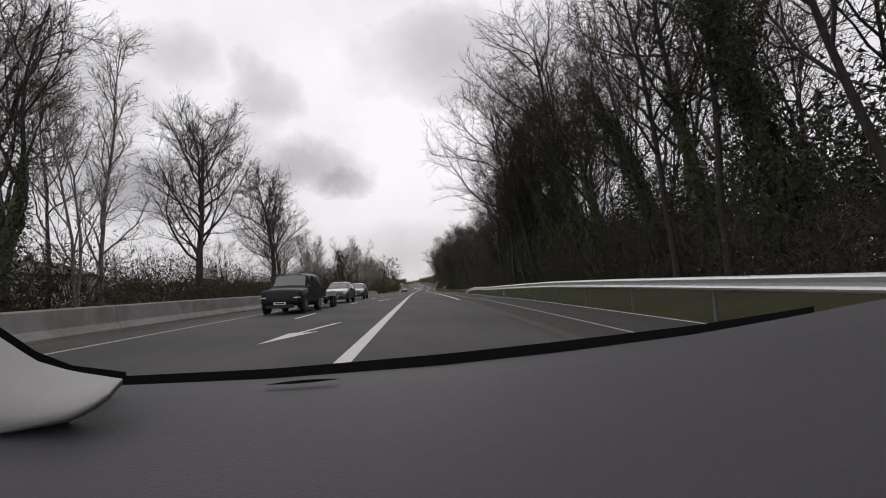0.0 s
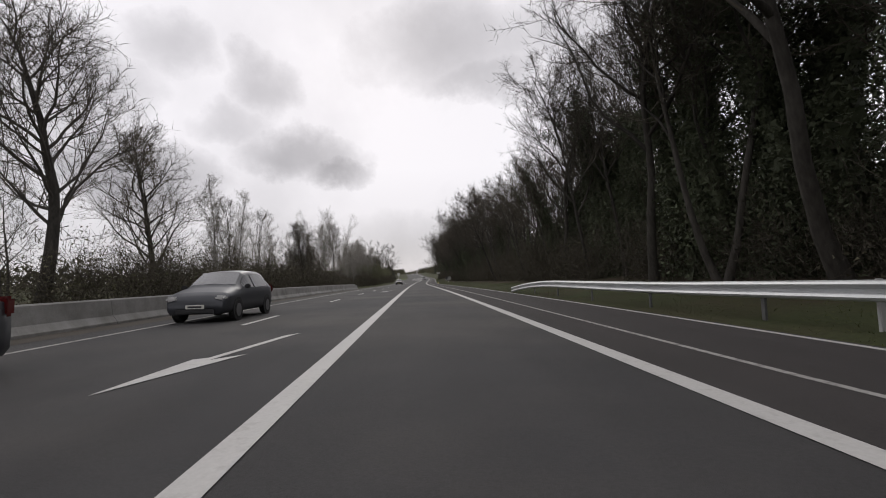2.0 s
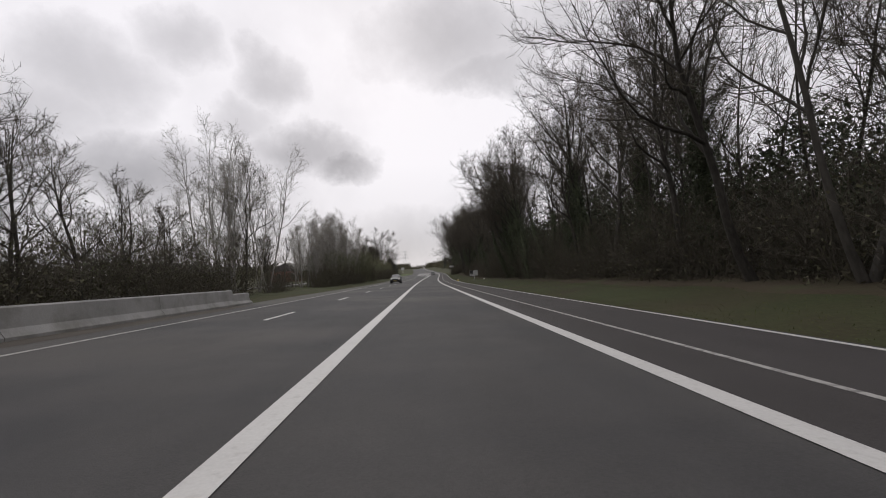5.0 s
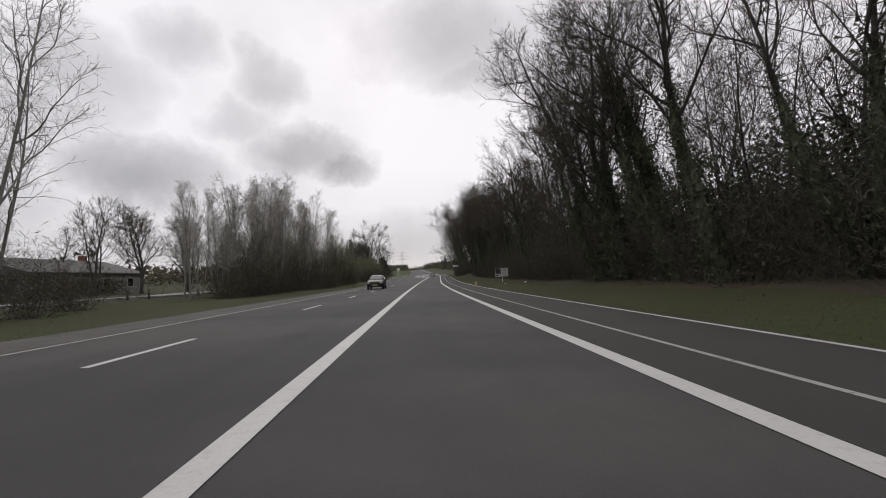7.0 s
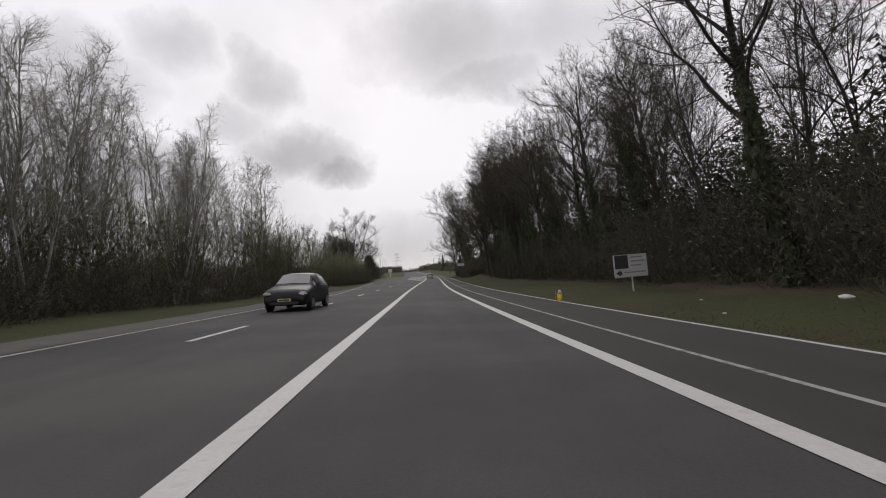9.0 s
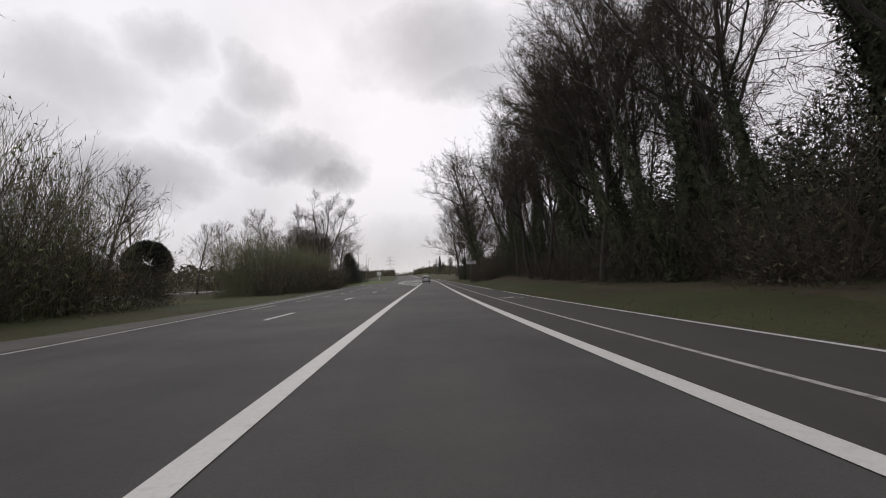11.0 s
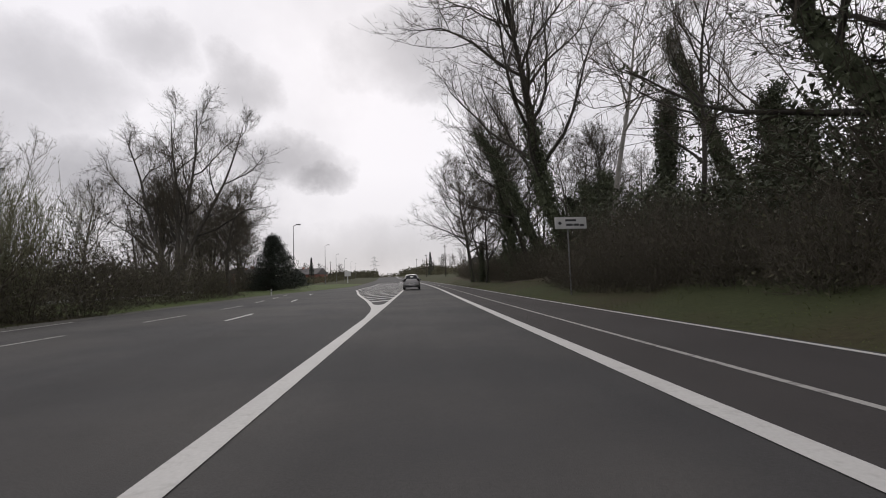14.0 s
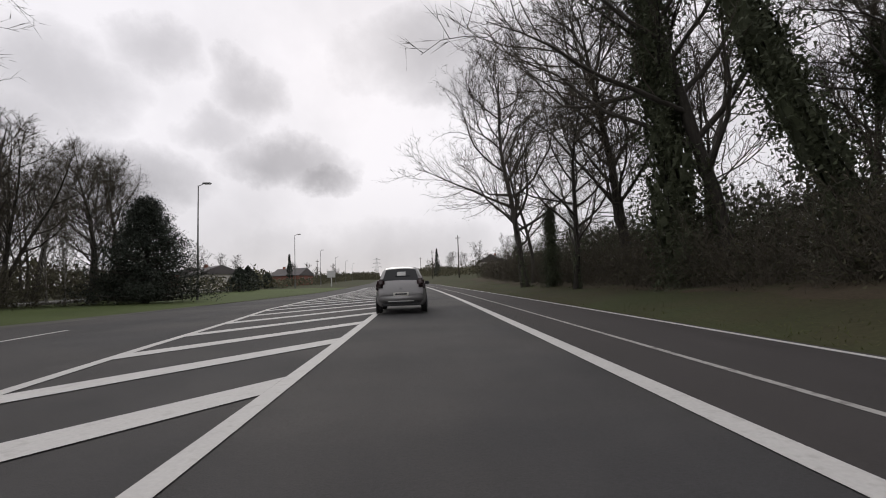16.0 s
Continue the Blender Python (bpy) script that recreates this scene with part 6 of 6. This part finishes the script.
def build_house(s, d, w, l, eave, ridge, wall_mat, label, turn=0.0, windows=4):
    """w across the road's line, l along it; gable ends across."""
    hs = thing("house", label, "house")
    bm = bmesh.new()
    box(bm, -w / 2, w / 2, -l / 2, l / 2, -0.4, eave)
    part("wall", to_mesh(bm, "wall", M[wall_mat]), hs)
    o = 0.4
    v = [(-w / 2 - o, -l / 2 - o, eave - 0.1), (w / 2 + o, -l / 2 - o, eave - 0.1), (w / 2 + o, l / 2 + o, eave - 0.1), (-w / 2 - o, l / 2 + o, eave - 0.1), (0, -l / 2 - o, ridge), (0, l / 2 + o, ridge)]
    v += [(x, y, z + 0.16) for x, y, z in v]
    f = [(6, 7, 10), (8, 9, 11), (7, 8, 11, 10), (9, 6, 10, 11), (0, 3, 2, 1), (0, 1, 7, 6), (1, 2, 8, 7), (2, 3, 9, 8), (3, 0, 6, 9)]
    part("roof", raw("roof", v, f, M["roof"]), hs)
    bm = bmesh.new()
    box(bm, -0.35, 0.35, -0.3, 0.3, ridge - 0.6, ridge + 0.8, 0.02)
    part("chimney", to_mesh(bm, "chimney", M["brick"]), hs, m=Matrix.Translation((0, l * 0.3, 0)))
    for k in range(windows):
        y = -l / 2 + l * (k + 0.5) / windows
        for x in (w / 2,):
            win = part("window", None, hs, m=Matrix.Translation((x + 0.02, y, eave * 0.55)))
            bm = bmesh.new()
            box(bm, -0.03, 0.05, -0.6, 0.6, -0.6, 0.6, 0.01)
            part("frame", to_mesh(bm, "frame", M["sign_white"]), win)
            bm = bmesh.new()
            box(bm, 0.052, 0.06, -0.5, 0.5, -0.5, 0.5, 0.002)
            part("pane", to_mesh(bm, "pane", M["glass"]), win)
    for k in (-1, 1):
        win = part("window", None, hs, m=Matrix.Translation((k * w * 0.22, -l / 2 - 0.02, eave * 0.55)))
        bm = bmesh.new()
        box(bm, -0.55, 0.55, -0.05, 0.03, -0.6, 0.6, 0.01)
        part("frame", to_mesh(bm, "frame", M["sign_white"]), win)
        bm = bmesh.new()
        box(bm, -0.46, 0.46, -0.06, -0.052, -0.5, 0.5, 0.002)
        part("pane", to_mesh(bm, "pane", M["glass"]), win)
    hs.matrix_basis = Matrix.Translation(at(s, d, land(s, d))) @ pose(0, 0, 0, 0, 0, turn)


build_house(219, -44, 9, 17, 3.0, 5.4, "brick", "long red brick house with a dark roof behind a hedge", 4)
build_house(345, -40, 8, 12, 3.0, 4.6, "render", "pale plastered house with a dark pitched roof", 40, 3)
build_house(372, -52, 9, 22, 3.4, 5.0, "brick", "low brick building with a dark roof", 10, 5)
build_house(395, -34, 8, 10, 3.0, 5.2, "brick", "small brick house with a steep dark roof", 70, 3)
build_house(430, -40, 9, 14, 3.2, 5.8, "render", "distant pale house with a dark roof", 20, 3)
build_house(47, -44, 9, 20, 3.2, 4.8, "render", "low pale building beyond the roadside trees", 0, 5)
build_house(158, -43, 10, 17, 2.5, 4.1, "concrete", "low grey house with a dark roof beyond the roadside hedge", 0, 4)
build_house(405, 34, 8, 12, 3.0, 5.6, "render", "distant pale house above the grassy bank", -20, 3)


# ---- conifers, clipped tree, pylon ----
def conifer(label, seed, height, width, count, rough_edge=0.5, spire=1.0, name="conifer"):
    r = np.random.default_rng(seed)
    tree = thing(name, label, "tree")
    part("trunk", raw("trunk", *tube_mesh([(0, np.array([[0, 0, -0.2], [0, 0, height * 0.5], [0, 0, height * 0.95]]), np.array([0.2, 0.13, 0.03]))], (8,)), M["bark"], True), tree)
    f = r.uniform(0.04, 1, count)
    wide = width * (1 - f ** (1.3 * spire)) + 0.15
    a = r.uniform(0, 6.28, count)
    lump = np.array([0.75 + rough_edge * noise.noise(Vector((math.cos(x) * 1.6, math.sin(x) * 1.6, z * height * 0.55 + seed))) for x, z in zip(a, f)])
    d = wide * lump * np.sqrt(r.uniform(0.25, 1, count))
    c = np.stack([np.cos(a) * d, np.sin(a) * d, f * height], 1)
    part("foliage", raw("foliage", *leaf_quads(c, 0.17, seed), M["needles"]), tree)
    return tree


def build_pine(seed, height, width):
    """Boughs from a trunk, each with its own clump of needles."""
    r = np.random.default_rng(seed)
    tree = thing("pine", "broad dark pine with a ragged outline on the grass", "tree")
    boughs, leaves = [], []
    for i in range(150):
        f = ((i + r.uniform()) / 150) ** 1.25
        reach = width * (1 - f ** 1.25) * r.uniform(0.5, 1.1) + 0.3
        a = i * 2.4 + r.uniform(-0.5, 0.5)
        z0 = height * (0.02 + 0.9 * f)
        p = np.array([[0, 0, z0], [math.cos(a) * reach * 0.5, math.sin(a) * reach * 0.5, z0 + 0.1], [math.cos(a) * reach, math.sin(a) * reach, z0 + 0.45]])
        boughs.append((1, p, np.array([0.06, 0.04, 0.015])))
        n = 260
        t = r.uniform(0.35, 1.05, n)[:, None]
        leaves.append(p[0] + (p[2] - p[0]) * t + r.normal(0, 1, (n, 3)) * [0.3, 0.3, 0.22])
    part("trunk", raw("trunk", *tube_mesh([(0, np.array([[0, 0, -0.2], [0, 0, height * 0.5], [0, 0, height * 0.96]]), np.array([0.22, 0.14, 0.03]))], (8,)), M["bark"], True), tree)
    part("branchwork", raw("branchwork", *tube_mesh(boughs, (8, 4)), M["bark"]), tree)
    part("foliage", raw("foliage", *leaf_quads(np.concatenate(leaves), 0.1, seed, slim=0.3), M["needles"]), tree)
    return tree


pine = build_pine(5, 7.9, 4.7)
pine.matrix_basis = Matrix.Translation(at(280.5, -19.8, land(280, -19.8)))
for s, d, h, w, sp in ((372, -30, 8.5, 1.6, 0.8), (312, -24, 3.4, 2.2, 1.6), (319, -25, 3.8, 2.4, 1.5), (400, 13, 9.5, 1.7, 0.8), (338, -27, 3.0, 2.2, 1.5)):
    c = conifer("small dark conifer in the distance", int(s), h, w, 1500, 0.5, sp)
    c.matrix_basis = Matrix.Translation(at(s, d, land(s, d)))


def clipped_tree():
    tree = thing("clipped_tree", "dark clipped dome-shaped evergreen on a trunk", "tree")
    part("trunk", raw("trunk", *tube_mesh([(0, np.array([[0, 0, -0.2], [0.05, 0, 1.2], [0, 0, 3.0]]), np.array([0.3, 0.24, 0.2]))], (8,)), M["bark"], True), tree)
    r = np.random.default_rng(8)
    n = 9000
    u = r.normal(size=(n, 3))
    u /= np.linalg.norm(u, axis=1, keepdims=True)
    u[:, 2] = np.where(u[:, 2] < 0, u[:, 2] * 0.45, u[:, 2])
    c = u * (r.uniform(0.4, 1, (n, 1)) ** 0.4) * np.array([2.1, 2.1, 2.3]) + [0, 0, 3.0]
    part("foliage", raw("foliage", *leaf_quads(c, 0.17, 8), M["needles"]), tree)
    low = r.uniform(0, 1, (2500, 3)) * [2.2, 2.2, 2.0] - [1.1, 1.1, 0]
    part("foliage", raw("foliage", *leaf_quads(low, 0.16, 9), M["needles"]), tree)
    tree.matrix_basis = Matrix.Translation(at(208.0, -26.0, land(208, -26)))


clipped_tree()


def pylon():
    py = thing("pylon", "distant steel lattice power pylon", "pylon")
    bm = bmesh.new()
    n = 9
    for k in range(n):
        z0, z1 = 46 * k / n, 46 * (k + 1) / n
        a, b = 4.2 * (1 - k / n) + 0.5, 4.2 * (1 - (k + 1) / n) + 0.5
        for sx, sy in ((1, 1), (1, -1), (-1, 1), (-1, -1)):
            tube(bm, (sx * a, sy * a, z0), (sx * b, sy * b, z1), 0.12, sides=4)
        for sx in (1, -1):
            tube(bm, (sx * a, -a, z0), (-sx * b, -b, z1), 0.07, sides=4)
            tube(bm, (sx * a, a, z0), (-sx * b, b, z1), 0.07, sides=4)
    part("tower", to_mesh(bm, "tower", M["galvanised"]), py)
    for z, w in ((31, 8), (37, 6.5), (43, 5)):
        bm = bmesh.new()
        tube(bm, (-w, 0, z), (w, 0, z), 0.1, sides=4)
        tube(bm, (-w, 0, z), (0, 0, z + 2), 0.14, sides=4)
        tube(bm, (w, 0, z), (0, 0, z + 2), 0.14, sides=4)
        part("cross_arm", to_mesh(bm, "cross_arm", M["lamp_steel"]), py)
    py.matrix_basis = Matrix.Translation((-48.5, 960, 3.0))


pylon()


# ---- the camera's own car, where it stands at the start: dashboard, pillar trim, nose ----
def own_car():
    car = thing("car", "dark grey car front with dashboard and pale pillar trim", "car")
    yaw, pitch, lean = radians(PATH[0][4]), radians(PATH[0][5]), radians(LEAN)
    ahead = Vector((-math.sin(yaw) * math.cos(pitch), math.cos(yaw) * math.cos(pitch), math.sin(pitch)))
    side = Vector((math.cos(yaw), math.sin(yaw), 0))
    above = side.cross(ahead)
    right, up = side * math.cos(lean) + above * math.sin(lean), above * math.cos(lean) - side * math.sin(lean)
    eye = Vector((PATH[0][1], 0, EYE))

    def inside(a, b, depth):
        """A place by its bearing (right, down, as shares of the depth)."""
        a, b, depth = float(a), float(b), float(depth)
        return eye + depth * (ahead + right * a - up * b)

    def edge(a):
        """How far below the axis the dashboard's front edge lies."""
        return float(np.interp(a, (-1.3, -0.71, -0.39, 0.0, 0.27, 0.56, 0.77, 0.98, 1.4), (0.31, 0.289, 0.275, 0.245, 0.215, 0.176, 0.138, 0.097, 0.03)))

    cols = np.linspace(-1.35, 1.4, 56)
    verts, faces, rows = [], [], 12
    for a in cols:
        e = edge(a)
        for k in range(rows):
            t = k / (rows - 1)
            b = e + (0.72 - e) * t
            ease = max(0.0, 0.06 - t) / 0.06
            fold = 0.006 * math.exp(-((t - 0.13) / 0.03) ** 2)
            depth = 1 / (1 / 0.78 + (1 / 0.30 - 1 / 0.78) * t ** 0.9)
            verts.append(inside(a, b + 0.012 * ease * ease + fold, depth))
        tail = verts[-1]
        verts.append(Vector((tail.x, tail.y - 0.02, 0.32)))
    n = rows + 1
    for i in range(len(cols) - 1):
        for k in range(n - 1):
            p = i * n + k
            faces.append((p, p + n, p + n + 1, p + 1))
    part("dashboard", raw("dashboard", verts, faces, M["dash"], True), car, "dark grey textured plastic dashboard")

    def ribbon(pname, mat, line, lab="", depth=0.8, thick=0.02):
        """A band between two curves: rows (right, upper, lower)."""
        v, f = [], []
        for a, b0, b1 in line:
            for dd in (depth, depth + thick):
                v += [inside(a, b0, dd), inside(a, b1, dd)]
        for i in range(len(line) - 1):
            p = i * 4
            f += [(p, p + 4, p + 5, p + 1), (p + 2, p + 3, p + 7, p + 6), (p, p + 2, p + 6, p + 4), (p + 1, p + 5, p + 7, p + 3)]
        f += [(0, 1, 3, 2), (4 * len(line) - 4, 4 * len(line) - 2, 4 * len(line) - 1, 4 * len(line) - 3)]
        part(pname, raw(pname, v, f, M[mat], False), car, lab)

    seal = []
    for a in np.linspace(-0.72, 0.82, 36):
        w = float(np.interp(a, (-0.72, -0.3, 0.0, 0.3, 0.55, 0.82), (0.008, 0.01, 0.013, 0.012, 0.008, 0.002)))
        seal.append((a, edge(a) - w, edge(a) + 0.02))
    ribbon("windscreen_seal", "seal", seal, "black band below the windscreen")
    ribbon("windscreen_seal", "seal", [(a, float(np.interp(a, (-1.3, -0.98, -0.9, -0.82, -0.7), (-0.05, 0.172, 0.226, 0.257, 0.272))), float(np.interp(a, (-1.3, -0.98, -0.9, -0.82, -0.7), (0.0, 0.2, 0.252, 0.274, 0.292)))) for a in np.linspace(-1.3, -0.7, 16)], "black rubber edge of the windscreen", 0.66)
    # light pillar trim at the corner
    v, f = [], []
    cs = np.linspace(-1.3, -0.708, 20)
    for a in cs:
        top = float(np.interp(a, (-1.3, -0.98, -0.9, -0.82, -0.708), (0.0, 0.194, 0.247, 0.27, 0.287)))
        low = float(np.interp(a, (-1.3, -0.98, -0.82, -0.76, -0.725, -0.708), (0.44, 0.405, 0.372, 0.34, 0.312, 0.288)))
        for k in range(7):
            t = k / 6
            v.append(inside(a, top + (low - top) * t, 0.6 - 0.1 * math.sin(t * 1.6) - 0.03 * (a + 0.7)))
        v.append(inside(a, low + 0.01, 0.56))
    for i in range(len(cs) - 1):
        for k in range(7):
            p = i * 8 + k
            f.append((p, p + 8, p + 9, p + 1))
    part("pillar_trim", raw("pillar_trim", v, f, M["trim"], True), car, "pale grey plastic pillar trim")
    slot = [(a, 0.3 - (a + 0.39) * 0.082 - 0.004 * math.sin(math.pi * (a + 0.395) / 0.17), 0.3 - (a + 0.39) * 0.08 + 0.003 * math.sin(math.pi * (a + 0.395) / 0.17)) for a in np.linspace(-0.393, -0.228, 10)]
    ribbon("defroster_slot", "seal", slot, "", 0.676, 0.006)
    # nose below the line of sight
    bm = bmesh.new()
    box(bm, -0.84, 0.84, 0.86, 1.9, 0.26, 0.62, 0.09)
    part("bonnet", to_mesh(bm, "bonnet", M["black_paint"], True), car)
    bm = bmesh.new()
    box(bm, -0.8, 0.8, 0.2, 0.84, 0.2, 0.6, 0.03)
    part("bulkhead", to_mesh(bm, "bulkhead", M["black_plastic"]), car)
    for x in (-0.76, 0.76):
        bm = bmesh.new()
        bmesh.ops.create_cone(bm, cap_ends=True, segments=24, radius1=0.3, radius2=0.3, depth=0.19, matrix=Matrix.Rotation(math.pi / 2, 4, "Y"))
        part("wheel", to_mesh(bm, "wheel", M["tyre"]), car, m=Matrix.Translation((x, 1.25, 0.306)))


own_car()
